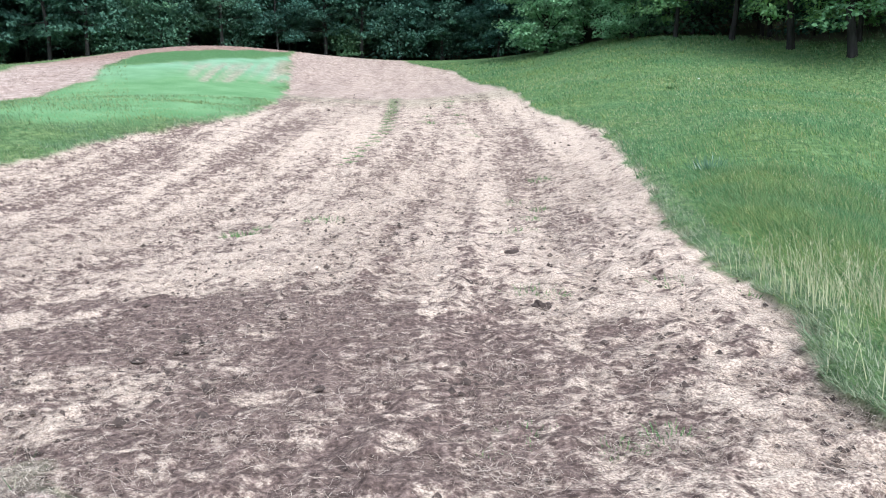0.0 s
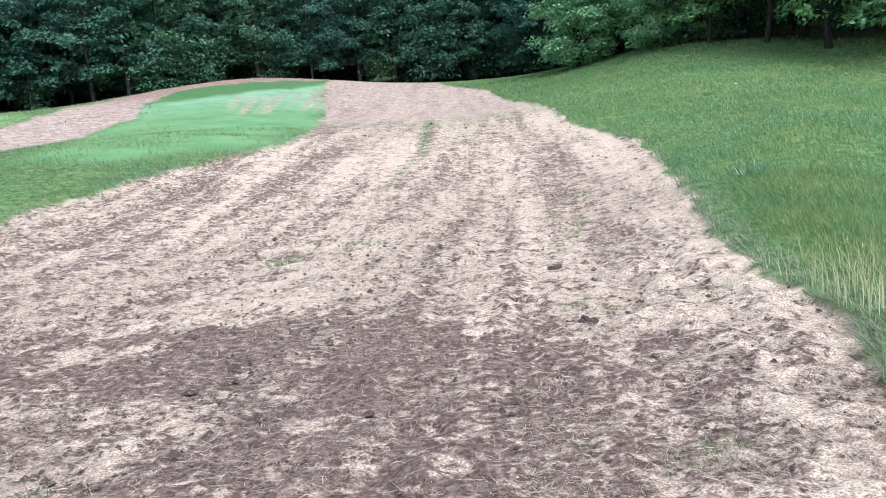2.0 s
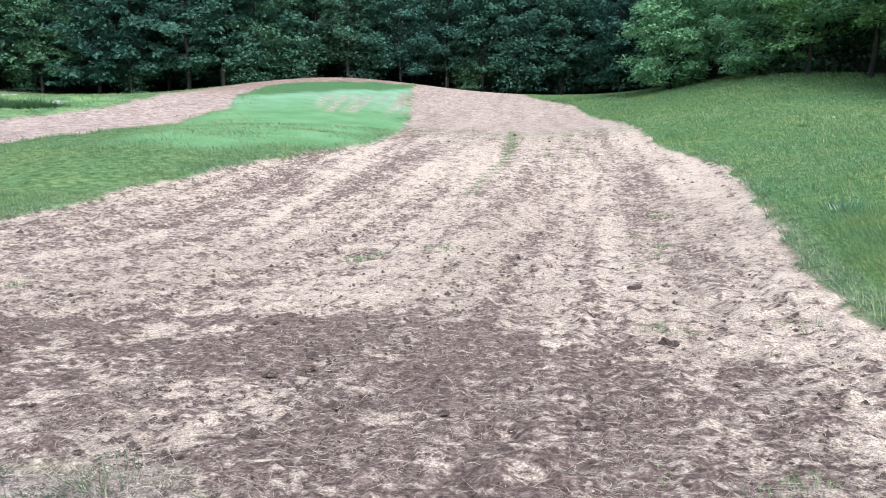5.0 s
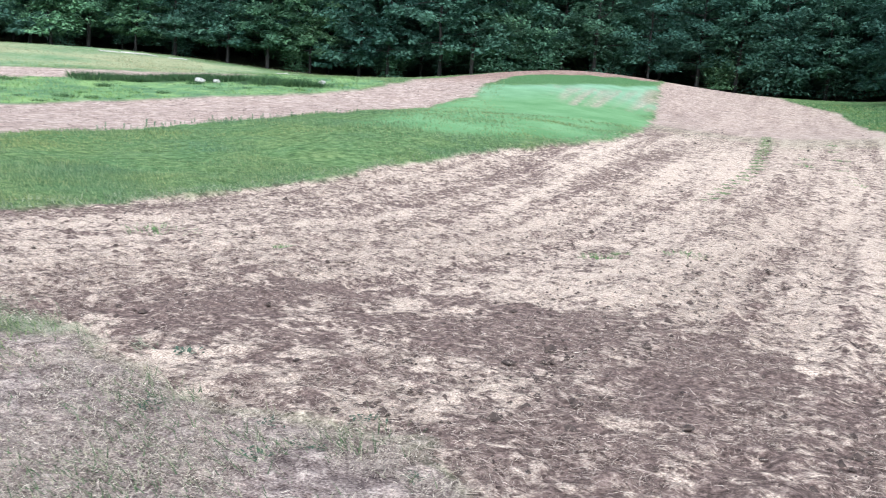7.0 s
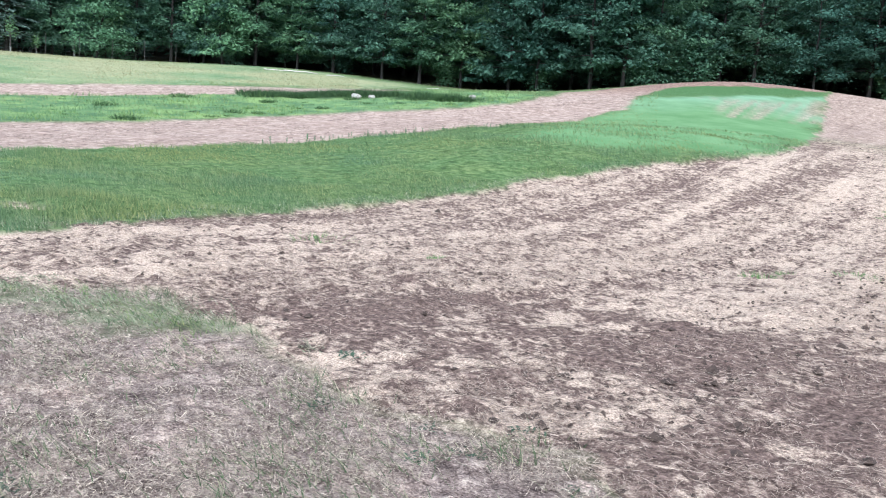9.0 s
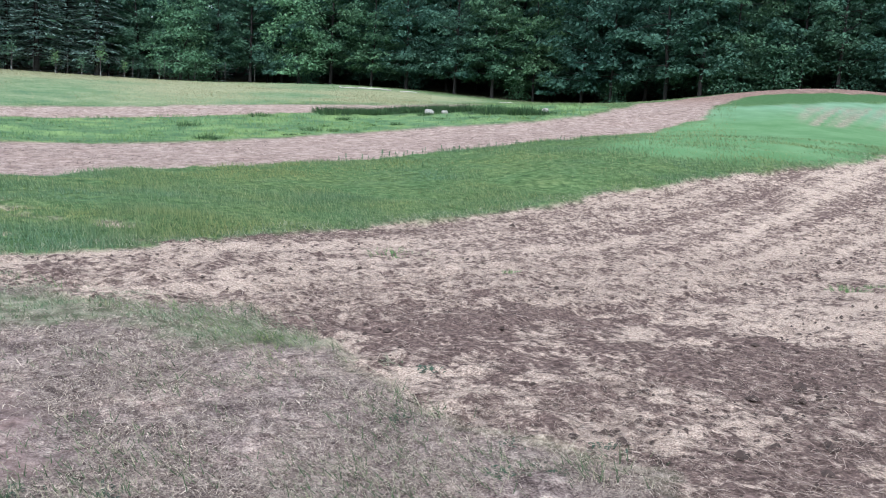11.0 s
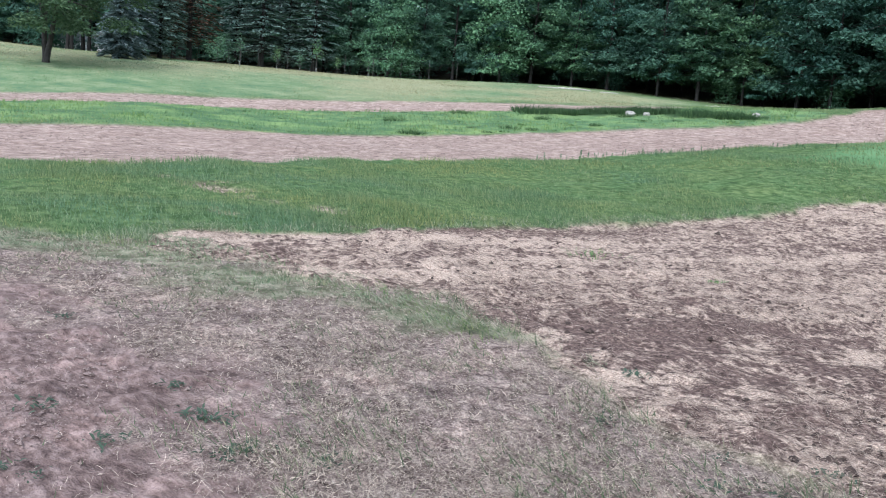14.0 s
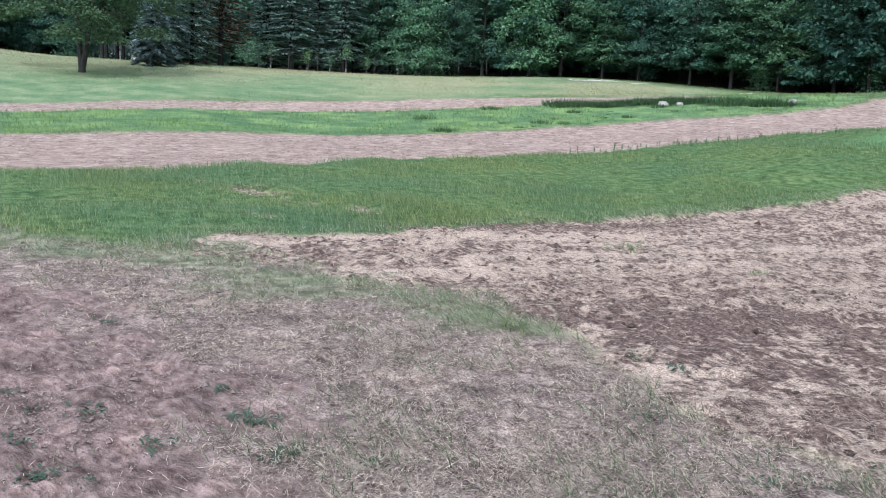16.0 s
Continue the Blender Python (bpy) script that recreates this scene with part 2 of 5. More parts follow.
def add_mix(nodes, links, fac, a, b, blend="MIX"):
    n = nodes.new("ShaderNodeMix")
    n.data_type, n.blend_type = "RGBA", blend
    for socket, value in ((n.inputs["Factor"], fac), (n.inputs["A"], a), (n.inputs["B"], b)):
        if isinstance(value, (int, float)):
            socket.default_value = value
        elif isinstance(value, tuple):
            socket.default_value = (*value, 1)
        else:
            links.new(value, socket)
    return n.outputs["Result"]


def add_math(nodes, links, op, a, b=0.0, clamp=False):
    n = nodes.new("ShaderNodeMath")
    n.operation, n.use_clamp = op, clamp
    for socket, value in ((n.inputs[0], a), (n.inputs[1], b)):
        if isinstance(value, (int, float)):
            socket.default_value = value
        else:
            links.new(value, socket)
    return n.outputs[0]


def add_bump(nodes, links, b, height, strength=0.5, distance=0.02):
    n = nodes.new("ShaderNodeBump")
    n.inputs["Strength"].default_value, n.inputs["Distance"].default_value = strength, distance
    links.new(height, n.inputs["Height"])
    links.new(n.outputs["Normal"], b.inputs["Normal"])


def island_material(name, stops, roughness=0.85, translucent=0.0, patch=None, tones=None):
    """For leaves, blades and straw: every loose piece takes its own tone."""
    m, nodes, links, b = material(name, roughness)
    g = nodes.new("ShaderNodeNewGeometry")
    colour = add_ramp(nodes, links, g.outputs["Random Per Island"], stops)
    if patch:
        n = add_noise(nodes, links, g.outputs["Position"], patch[0], 3.0)
        f = add_math(nodes, links, "MULTIPLY_ADD", n, 4.0)
        f.node.inputs[2].default_value, f.node.use_clamp = -1.5, True
        colour = add_mix(nodes, links, f, colour, add_mix(nodes, links, 1.0, colour, patch[1], "MULTIPLY"))
    if tones:
        own = nodes.new("ShaderNodeObjectInfo").outputs["Random"]
        colour = add_mix(nodes, links, 1.0, colour, add_ramp(nodes, links, own, tones), "MULTIPLY")
    b.inputs["Specular IOR Level"].default_value = 0.08
    links.new(colour, b.inputs["Base Color"])
    if translucent:
        t = nodes.new("ShaderNodeBsdfTranslucent")
        links.new(colour, t.inputs["Color"])
        mix = nodes.new("ShaderNodeMixShader")
        mix.inputs[0].default_value = translucent
        links.new(b.outputs[0], mix.inputs[1])
        links.new(t.outputs[0], mix.inputs[2])
        links.new(mix.outputs[0], nodes["Material Output"].inputs["Surface"])
    return m


def ground_material():
    m, nodes, links, b = material("ground_cover", 0.95)
    b.inputs["Specular IOR Level"].default_value = 0.1
    pos = nodes.new("ShaderNodeNewGeometry").outputs["Position"]

    def attr(name):
        a = nodes.new("ShaderNodeAttribute")
        a.attribute_name = name
        return a.outputs["Fac"]

    # Coordinates that follow the drills of the field.
    sep = nodes.new("ShaderNodeSeparateXYZ")
    links.new(pos, sep.inputs[0])
    bend = add_math(nodes, links, "MULTIPLY_ADD", add_math(nodes, links, "MINIMUM", sep.outputs[1], 25.0), -0.085)
    bend.node.inputs[2].default_value = 1.19
    across = add_math(nodes, links, "ADD", sep.outputs[0], bend)
    streaks = []
    for along, scale, detail in ((0.09, 0.75, 3.0), (0.05, 2.1, 3.0)):
        lane = nodes.new("ShaderNodeCombineXYZ")
        links.new(across, lane.inputs[0])
        links.new(add_math(nodes, links, "MULTIPLY", sep.outputs[1], along), lane.inputs[1])
        streaks.append(add_noise(nodes, links, lane.outputs[0], scale, detail, 0.6))
    streak = add_math(nodes, links, "ADD", add_math(nodes, links, "MULTIPLY", streaks[0], 0.6), add_math(nodes, links, "MULTIPLY", streaks[1], 0.4))
    patch = add_noise(nodes, links, pos, 0.55, 4.0, 0.6)
    clump = add_noise(nodes, links, pos, 5.0, 6.0, 0.65)
    fine = add_noise(nodes, links, pos, 42.0, 5.0, 0.75)
    # Fibres: two stretched noises that cross.
    fibres = []
    for turn in (0.5, -0.8, 1.6):
        mp = nodes.new("ShaderNodeMapping")
        mp.inputs["Rotation"].default_value = (0, 0, turn)
        mp.inputs["Scale"].default_value = (30, 110, 40)
        links.new(pos, mp.inputs["Vector"])
        fibres.append(add_noise(nodes, links, mp.outputs[0], 1.0, 2.0, 0.5))
    fibre = add_math(nodes, links, "MAXIMUM", add_math(nodes, links, "MAXIMUM", fibres[0], fibres[1]), fibres[2])

    tuft = add_noise(nodes, links, pos, 15.0, 4.0, 0.65)
    hair = add_noise(nodes, links, pos, 75.0, 2.0, 0.6)
    soil_mix = add_math(nodes, links, "ADD", add_math(nodes, links, "MULTIPLY", tuft, 0.45), add_math(nodes, links, "MULTIPLY", fine, 0.55))
    soil = add_ramp(nodes, links, soil_mix, [(0.4, (0.07, 0.048, 0.04)), (0.5, (0.165, 0.115, 0.096)), (0.6, (0.32, 0.23, 0.192))])
    wisp = add_math(nodes, links, "ADD", add_math(nodes, links, "MULTIPLY", fibre, 0.4), add_math(nodes, links, "MULTIPLY", hair, 0.6))
    straw = add_ramp(nodes, links, wisp, [(0.43, (0.26, 0.185, 0.145)), (0.51, (0.54, 0.417, 0.324)), (0.61, (0.77, 0.63, 0.495))])
    # Straw lies over soil in lanes, and in shaggy tufts with soil between them.
    # The dark between tufts also paints in the shade beneath the straw clumps.
    def swing(value, amount):
        return add_math(nodes, links, "MULTIPLY", add_math(nodes, links, "SUBTRACT", value, 0.5), amount)

    cover = add_math(nodes, links, "ADD", swing(streak, 1.55), swing(clump, 1.5))
    cover = add_math(nodes, links, "ADD", cover, swing(tuft, 1.3))
    cover = add_math(nodes, links, "ADD", cover, swing(add_noise(nodes, links, pos, 1.3, 4.0, 0.7), 0.7))
    cover = add_math(nodes, links, "ADD", cover, swing(hair, 0.35))
    cover = add_math(nodes, links, "SUBTRACT", cover, add_math(nodes, links, "MULTIPLY", attr("dark"), 0.38))
    k = add_math(nodes, links, "MULTIPLY_ADD", cover, 3.2)
    k.node.inputs[2].default_value, k.node.use_clamp = 0.66, True
    field = add_mix(nodes, links, k, soil, straw)
    # Far strips: paler, finer tilth.
    coarse = add_noise(nodes, links, pos, 1.9, 7.0, 0.78)
    tilth = add_ramp(nodes, links, add_math(nodes, links, "MULTIPLY_ADD", add_math(nodes, links, "ADD", add_math(nodes, links, "MULTIPLY", coarse, 0.55), add_math(nodes, links, "MULTIPLY", clump, 0.45)), 1.3), [(0.36, (0.22, 0.163, 0.138)), (0.49, (0.43, 0.333, 0.28)), (0.62, (0.64, 0.52, 0.44))])
    tilth.node.inputs["Fac"].links[0].from_node.inputs[2].default_value = -0.15
    tilth = add_mix(nodes, links, patch, tilth, add_mix(nodes, links, 1.0, tilth, (0.84, 0.78, 0.75), "MULTIPLY"))
    tilth = add_mix(nodes, links, attr("tilled"), tilth, add_mix(nodes, links, 1.0, tilth, (0.72, 0.64, 0.62), "MULTIPLY"))
    # Grass roots under the blades.
    sward = add_ramp(nodes, links, clump, [(0.38, (0.055, 0.1, 0.042)), (0.5, (0.098, 0.168, 0.07)), (0.62, (0.17, 0.245, 0.115))])
    sward = add_mix(nodes, links, 0.5, sward, add_mix(nodes, links, 1.0, sward, add_ramp(nodes, links, patch, [(0.3, (0.75, 1.0, 0.8)), (0.7, (1.5, 1.25, 0.9))]), "MULTIPLY"))
    meadow = add_ramp(nodes, links, add_math(nodes, links, "ADD", add_math(nodes, links, "MULTIPLY", patch, 0.7), add_math(nodes, links, "MULTIPLY", clump, 0.3)),
                      [(0.36, (0.12, 0.22, 0.115)), (0.5, (0.192, 0.287, 0.142)), (0.66, (0.33, 0.375, 0.22))])
    meadow = add_mix(nodes, links, add_math(nodes, links, "MULTIPLY", attr("dry"), 0.75), meadow, add_ramp(nodes, links, clump, [(0.36, (0.27, 0.28, 0.15)), (0.62, (0.5, 0.47, 0.29))]))
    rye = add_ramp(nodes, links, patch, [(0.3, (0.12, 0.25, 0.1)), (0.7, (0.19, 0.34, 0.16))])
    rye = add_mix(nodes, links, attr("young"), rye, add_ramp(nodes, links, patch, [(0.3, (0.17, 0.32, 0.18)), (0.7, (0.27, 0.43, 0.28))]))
    cap = add_ramp(nodes, links, clump, [(0.3, (0.06, 0.14, 0.05)), (0.7, (0.11, 0.21, 0.085))])
    wet = add_ramp(nodes, links, patch, [(0.38, (0.1, 0.19, 0.09)), (0.5, (0.155, 0.265, 0.115)), (0.64, (0.25, 0.37, 0.14))])
    rush = add_ramp(nodes, links, clump, [(0.3, (0.03, 0.06, 0.025)), (0.7, (0.07, 0.12, 0.05))])
    # Worn ground: trodden soil, dead stalks, some live grass.
    live = add_math(nodes, links, "MULTIPLY_ADD", add_math(nodes, links, "ADD", patch, add_math(nodes, links, "MULTIPLY", add_math(nodes, links, "SUBTRACT", clump, 0.5), 1.25)), 7.0)
    live.node.inputs[2].default_value, live.node.use_clamp = -7.0, True
    live = add_math(nodes, links, "MAXIMUM", live, add_math(nodes, links, "MULTIPLY", attr("track"), 0.8))
    # Besides mottling, this tone range holds the shade of the soil's small relief.
    crumb = add_math(nodes, links, "ADD", add_math(nodes, links, "MULTIPLY", clump, 0.3), add_math(nodes, links, "ADD", add_math(nodes, links, "MULTIPLY", tuft, 0.33), add_math(nodes, links, "MULTIPLY", hair, 0.37)))
    trodden = add_ramp(nodes, links, crumb, [(0.41, (0.09, 0.065, 0.057)), (0.5, (0.285, 0.22, 0.191)), (0.59, (0.58, 0.475, 0.4))])
    trodden = add_mix(nodes, links, 1.0, trodden, add_ramp(nodes, links, coarse, [(0.38, (0.66, 0.65, 0.66)), (0.5, (1.0, 1.0, 1.0)), (0.63, (1.4, 1.37, 1.32))]), "MULTIPLY")
    worn = add_mix(nodes, links, add_math(nodes, links, "MULTIPLY", live, 0.6), trodden, (0.13, 0.15, 0.08))
    mown = add_ramp(nodes, links, clump, [(0.36, (0.14, 0.16, 0.092)), (0.5, (0.265, 0.28, 0.178)), (0.62, (0.44, 0.425, 0.305))])
    worn = add_mix(nodes, links, add_math(nodes, links, "MULTIPLY", attr("track"), add_math(nodes, links, "MULTIPLY", tuft, 1.7), True), worn, mown)
    rut = nodes.new("ShaderNodeMapping")
    rut.inputs["Rotation"].default_value, rut.inputs["Scale"].default_value = (0, 0, -0.12), (9.0, 15.0, 12.0)
    links.new(pos, rut.inputs["Vector"])
    dent = add_noise(nodes, links, rut.outputs[0], 1.0, 3.0, 0.6)
    grit = add_noise(nodes, links, pos, 60.0, 1.0, 0.5)
    # Dents are coloured dark and humps light, so relief shade is in the colour.
    bare = add_ramp(nodes, links, add_math(nodes, links, "ADD", add_math(nodes, links, "MULTIPLY", dent, 0.85), add_math(nodes, links, "MULTIPLY", grit, 0.15)),
                    [(0.35, (0.115, 0.08, 0.07)), (0.5, (0.215, 0.155, 0.136)), (0.64, (0.34, 0.258, 0.229))])
    blotch = add_noise(nodes, links, pos, 2.4, 3.0, 0.6)
    bare = add_mix(nodes, links, 1.0, bare, add_ramp(nodes, links, blotch, [(0.36, (0.72, 0.7, 0.7)), (0.5, (1.0, 1.0, 1.0)), (0.64, (1.32, 1.28, 1.26))]), "MULTIPLY")
    floor = add_ramp(nodes, links, fine, [(0.3, (0.05, 0.048, 0.03)), (0.7, (0.11, 0.1, 0.065))])

    colour = sward
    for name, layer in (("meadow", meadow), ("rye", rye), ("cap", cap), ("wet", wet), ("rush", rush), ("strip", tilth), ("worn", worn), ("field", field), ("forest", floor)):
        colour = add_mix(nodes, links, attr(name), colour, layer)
    keep = add_math(nodes, links, "MULTIPLY", add_math(nodes, links, "MULTIPLY", attr("bare"), attr("worn")), add_math(nodes, links, "SUBTRACT", 1.0, add_math(nodes, links, "MULTIPLY", live, 0.6)))
    colour = add_mix(nodes, links, keep, colour, bare)
    links.new(colour, b.inputs["Base Color"])
    rough = add_math(nodes, links, "ADD", add_math(nodes, links, "MULTIPLY", tuft, 1.0), add_math(nodes, links, "MULTIPLY", fine, 0.45))
    smooth = add_math(nodes, links, "ADD", add_math(nodes, links, "MULTIPLY", dent, 0.8), add_math(nodes, links, "MULTIPLY", grit, 0.08))
    height = add_mix(nodes, links, attr("bare"), rough, smooth)
    height = add_math(nodes, links, "ADD", add_math(nodes, links, "MULTIPLY_ADD", height, 1.0), 0.0)
    links.new(add_math(nodes, links, "MULTIPLY", clump, 1.2), height.node.inputs[0].links[0].from_node.inputs[2])
    lug = add_math(nodes, links, "SINE", add_math(nodes, links, "ADD", add_math(nodes, links, "MULTIPLY", sep.outputs[0], 60.0), add_math(nodes, links, "MULTIPLY", sep.outputs[1], 118.0)))
    height = add_math(nodes, links, "ADD", height, add_math(nodes, links, "MULTIPLY", add_math(nodes, links, "MULTIPLY", lug, attr("tread")), 0.16))
    add_bump(nodes, links, b, height, 0.85, 0.045)
    return m


def bark_material(name, dark, light):
    m, nodes, links, b = material(name, 0.9)
    co = nodes.new("ShaderNodeTexCoord").outputs["Object"]
    mp = nodes.new("ShaderNodeMapping")
    mp.inputs["Scale"].default_value = (9, 9, 1.6)
    links.new(co, mp.inputs["Vector"])
    n = add_noise(nodes, links, mp.outputs[0], 1.0, 6.0, 0.65)
    links.new(add_ramp(nodes, links, n, [(0.35, dark), (0.7, light)]), b.inputs["Base Color"])
    add_bump(nodes, links, b, n, 0.8, 0.05)
    return m


def mottled(name, dark, light, scale=6.0, roughness=0.9):
    m, nodes, links, b = material(name, roughness)
    co = nodes.new("ShaderNodeTexCoord").outputs["Object"]
    n = add_noise(nodes, links, co, scale, 6.0, 0.65)
    links.new(add_ramp(nodes, links, n, [(0.3, dark), (0.7, light)]), b.inputs["Base Color"])
    add_bump(nodes, links, b, n, 0.6, 0.02)
    return m


GROUND = ground_material()
TREE_TONES = [(0.0, (0.85, 0.88, 0.94)), (0.4, (0.98, 1.0, 1.0)), (0.75, (1.15, 1.12, 0.98)), (1.0, (1.45, 1.32, 0.95))]
LEAF = island_material("leaf_green", [(0.0, (0.075, 0.15, 0.108)), (0.5, (0.105, 0.205, 0.14)), (1.0, (0.15, 0.27, 0.18))], 0.5, 0.42, (0.12, (0.65, 0.75, 0.8)), TREE_TONES)
LEAF_PALE = island_material("leaf_light_green", [(0.0, (0.17, 0.34, 0.18)), (0.5, (0.25, 0.46, 0.24)), (1.0, (0.37, 0.58, 0.34))], 0.5, 0.4)
LEAF_MID = island_material("leaf_mid_green", [(0.0, (0.11, 0.225, 0.125)), (0.5, (0.165, 0.315, 0.175)), (1.0, (0.24, 0.42, 0.23))], 0.5, 0.4, None, TREE_TONES)
LEAF_OPEN = island_material("leaf_olive_green", [(0.0, (0.055, 0.1, 0.055)), (0.5, (0.09, 0.155, 0.08)), (1.0, (0.14, 0.215, 0.11))], 0.55, 0.3)
NEEDLE = island_material("needle_green", [(0.0, (0.12, 0.195, 0.17)), (1.0, (0.25, 0.37, 0.31))], 0.7, 0.3)
NEEDLE_BLUE = island_material("needle_blue_green", [(0.0, (0.1, 0.16, 0.16)), (0.6, (0.2, 0.28, 0.275)), (1.0, (0.36, 0.44, 0.43))], 0.7, 0.25)
NEEDLE_RUST = island_material("needle_rusty", [(0.0, (0.05, 0.07, 0.05)), (0.6, (0.11, 0.1, 0.07)), (1.0, (0.22, 0.09, 0.06))], 0.8)
GRASS = island_material("grass_blade", [(0.0, (0.085, 0.155, 0.084)), (0.45, (0.14, 0.243, 0.13)), (0.9, (0.21, 0.32, 0.185)), (1.0, (0.3, 0.365, 0.23))], 0.6, 0.4, (0.25, (1.5, 1.12, 0.82)))
GRASS_FAR = island_material("far_grass_blade", [(0.0, (0.14, 0.225, 0.115)), (0.6, (0.192, 0.287, 0.143)), (1.0, (0.27, 0.35, 0.19))], 0.7, 0.4, (0.1, (1.4, 1.15, 1.0)))
GRASS_LONG = island_material("meadow_blade", [(0.0, (0.085, 0.19, 0.088)), (0.45, (0.145, 0.285, 0.13)), (0.9, (0.235, 0.35, 0.17)), (1.0, (0.42, 0.43, 0.26))], 0.6, 0.45, (0.4, (1.36, 1.1, 0.9)))
STALK = island_material("dead_stalk", [(0.0, (0.1, 0.078, 0.065)), (0.35, (0.27, 0.22, 0.178)), (0.75, (0.5, 0.42, 0.33)), (1.0, (0.74, 0.64, 0.51))], 0.8)
DRY = island_material("bleached_blade", [(0.0, (0.26, 0.27, 0.14)), (1.0, (0.46, 0.43, 0.26))], 0.7, 0.4)
TILTH = island_material("tilled_litter", [(0.0, (0.16, 0.12, 0.1)), (0.4, (0.27, 0.21, 0.18)), (0.75, (0.4, 0.313, 0.262)), (1.0, (0.54, 0.44, 0.37))], 0.8)
SEED = island_material("grass_seed_head", [(0.0, (0.36, 0.38, 0.2)), (1.0, (0.6, 0.58, 0.38))], 0.8, 0.3)
GRASS_WORN = island_material("grass_short_grey", [(0.0, (0.055, 0.085, 0.042)), (0.5, (0.12, 0.165, 0.085)), (0.75, (0.26, 0.26, 0.165)), (1.0, (0.46, 0.41, 0.29))], 0.75, 0.25)
STRAW = island_material("dead_straw", [(0.0, (0.1, 0.072, 0.058)), (0.3, (0.26, 0.196, 0.157)), (0.75, (0.48, 0.385, 0.31)), (1.0, (0.7, 0.585, 0.475))], 0.8)
RUSH = island_material("rush_dark", [(0.0, (0.035, 0.075, 0.035)), (0.7, (0.07, 0.13, 0.055)), (1.0, (0.13, 0.21, 0.08))], 0.7)
TUSSOCK = island_material("tussock_green", [(0.0, (0.06, 0.12, 0.045)), (1.0, (0.13, 0.23, 0.08))], 0.7)
TUFT_PALE = island_material("mown_grass_pale", [(0.0, (0.11, 0.16, 0.085)), (0.6, (0.21, 0.275, 0.16)), (1.0, (0.48, 0.48, 0.34))], 0.7, 0.3)
TUFT = island_material("tuft_green", [(0.0, (0.085, 0.17, 0.065)), (0.6, (0.15, 0.265, 0.1)), (1.0, (0.24, 0.36, 0.14))], 0.6, 0.3)
WET_BLADE = island_material("wet_grass_blade", [(0.0, (0.11, 0.2, 0.1)), (0.6, (0.165, 0.28, 0.135)), (1.0, (0.24, 0.36, 0.17))], 0.6, 0.35, (0.3, (1.25, 1.15, 0.75)))
THISTLE = island_material("thistle_leaf", [(0.0, (0.09, 0.17, 0.1)), (0.9, (0.16, 0.27, 0.165)), (1.0, (0.5, 0.55, 0.48))], 0.6, 0.2)
TALL_LEAF = island_material("tall_weed_leaf", [(0.0, (0.1, 0.18, 0.1)), (1.0, (0.19, 0.3, 0.17))], 0.6, 0.3)
WEED = island_material("weed_leaf", [(0.0, (0.05, 0.082, 0.056)), (1.0, (0.1, 0.148, 0.1))], 0.6, 0.2)
BARK = bark_material("bark_dark", (0.014, 0.013, 0.012), (0.045, 0.041, 0.037))
BARK_GREY = bark_material("bark_grey", (0.04, 0.036, 0.034), (0.14, 0.127, 0.118))
BARK_DULL = bark_material("bark_dull_grey", (0.024, 0.022, 0.021), (0.085, 0.078, 0.072))
CLOD = mottled("clod_soil", (0.033, 0.024, 0.02), (0.11, 0.08, 0.066), 22.0)
CRUMB = mottled("dry_crumb", (0.1, 0.073, 0.064), (0.42, 0.325, 0.285), 60.0)
STONE = mottled("pale_stone", (0.25, 0.235, 0.21), (0.52, 0.5, 0.45), 4.0)
LOGWOOD = mottled("bleached_wood", (0.35, 0.32, 0.28), (0.7, 0.67, 0.6), 5.0)
POST = mottled("weathered_post", (0.035, 0.033, 0.03), (0.1, 0.095, 0.085), 5.0)
WIRE = mottled("galvanised_wire", (0.05, 0.055, 0.055), (0.1, 0.105, 0.105), 8.0, 0.5)
TUBE = mottled("pale_plastic_guard", (0.12, 0.13, 0.11), (0.24, 0.25, 0.22), 8.0, 0.5)
SIDING = mottled("white_siding", (0.68, 0.69, 0.71), (0.82, 0.82, 0.83), 2.0, 0.7)
ROOF = mottled("grey_shingle", (0.09, 0.09, 0.095), (0.18, 0.18, 0.19), 3.0)
PANE = material("window_pane", 0.08)[0]
PANE.node_tree.nodes["Principled BSDF"].inputs["Base Color"].default_value = (0.03, 0.04, 0.05, 1)


# ---- mesh helpers ----
def mesh(name, verts, faces, mat, smooth=False):
    """A mesh from arrays: verts (n, 3), and faces (m, k), or several such arrays."""
    me = bpy.data.meshes.new(name)
    verts = np.asarray(verts, np.float32).reshape(-1, 3)
    groups = faces if isinstance(faces, list) else [faces]
    groups = [np.asarray(f, np.int32) for f in groups if len(f)]
    loops = np.concatenate([f.ravel() for f in groups])
    totals = np.concatenate([np.full(len(f), f.shape[1], np.int32) for f in groups])
    me.vertices.add(len(verts))
    me.vertices.foreach_set("co", verts.ravel())
    me.loops.add(len(loops))
    me.loops.foreach_set("vertex_index", loops)
    me.polygons.add(len(totals))
    starts = np.concatenate([[0], np.cumsum(totals)[:-1]]).astype(np.int32)
    me.polygons.foreach_set("loop_start", starts)
    me.polygons.foreach_set("loop_total", totals)
    me.polygons.foreach_set("use_smooth", np.full(len(totals), smooth, bool))
    me.materials.append(mat)
    me.update(calc_edges=True)
    return me


def part(name, me, parent, label=""):
    ob = new(name, me)
    ob.parent = parent
    if label:
        ob["label"] = label
    return ob


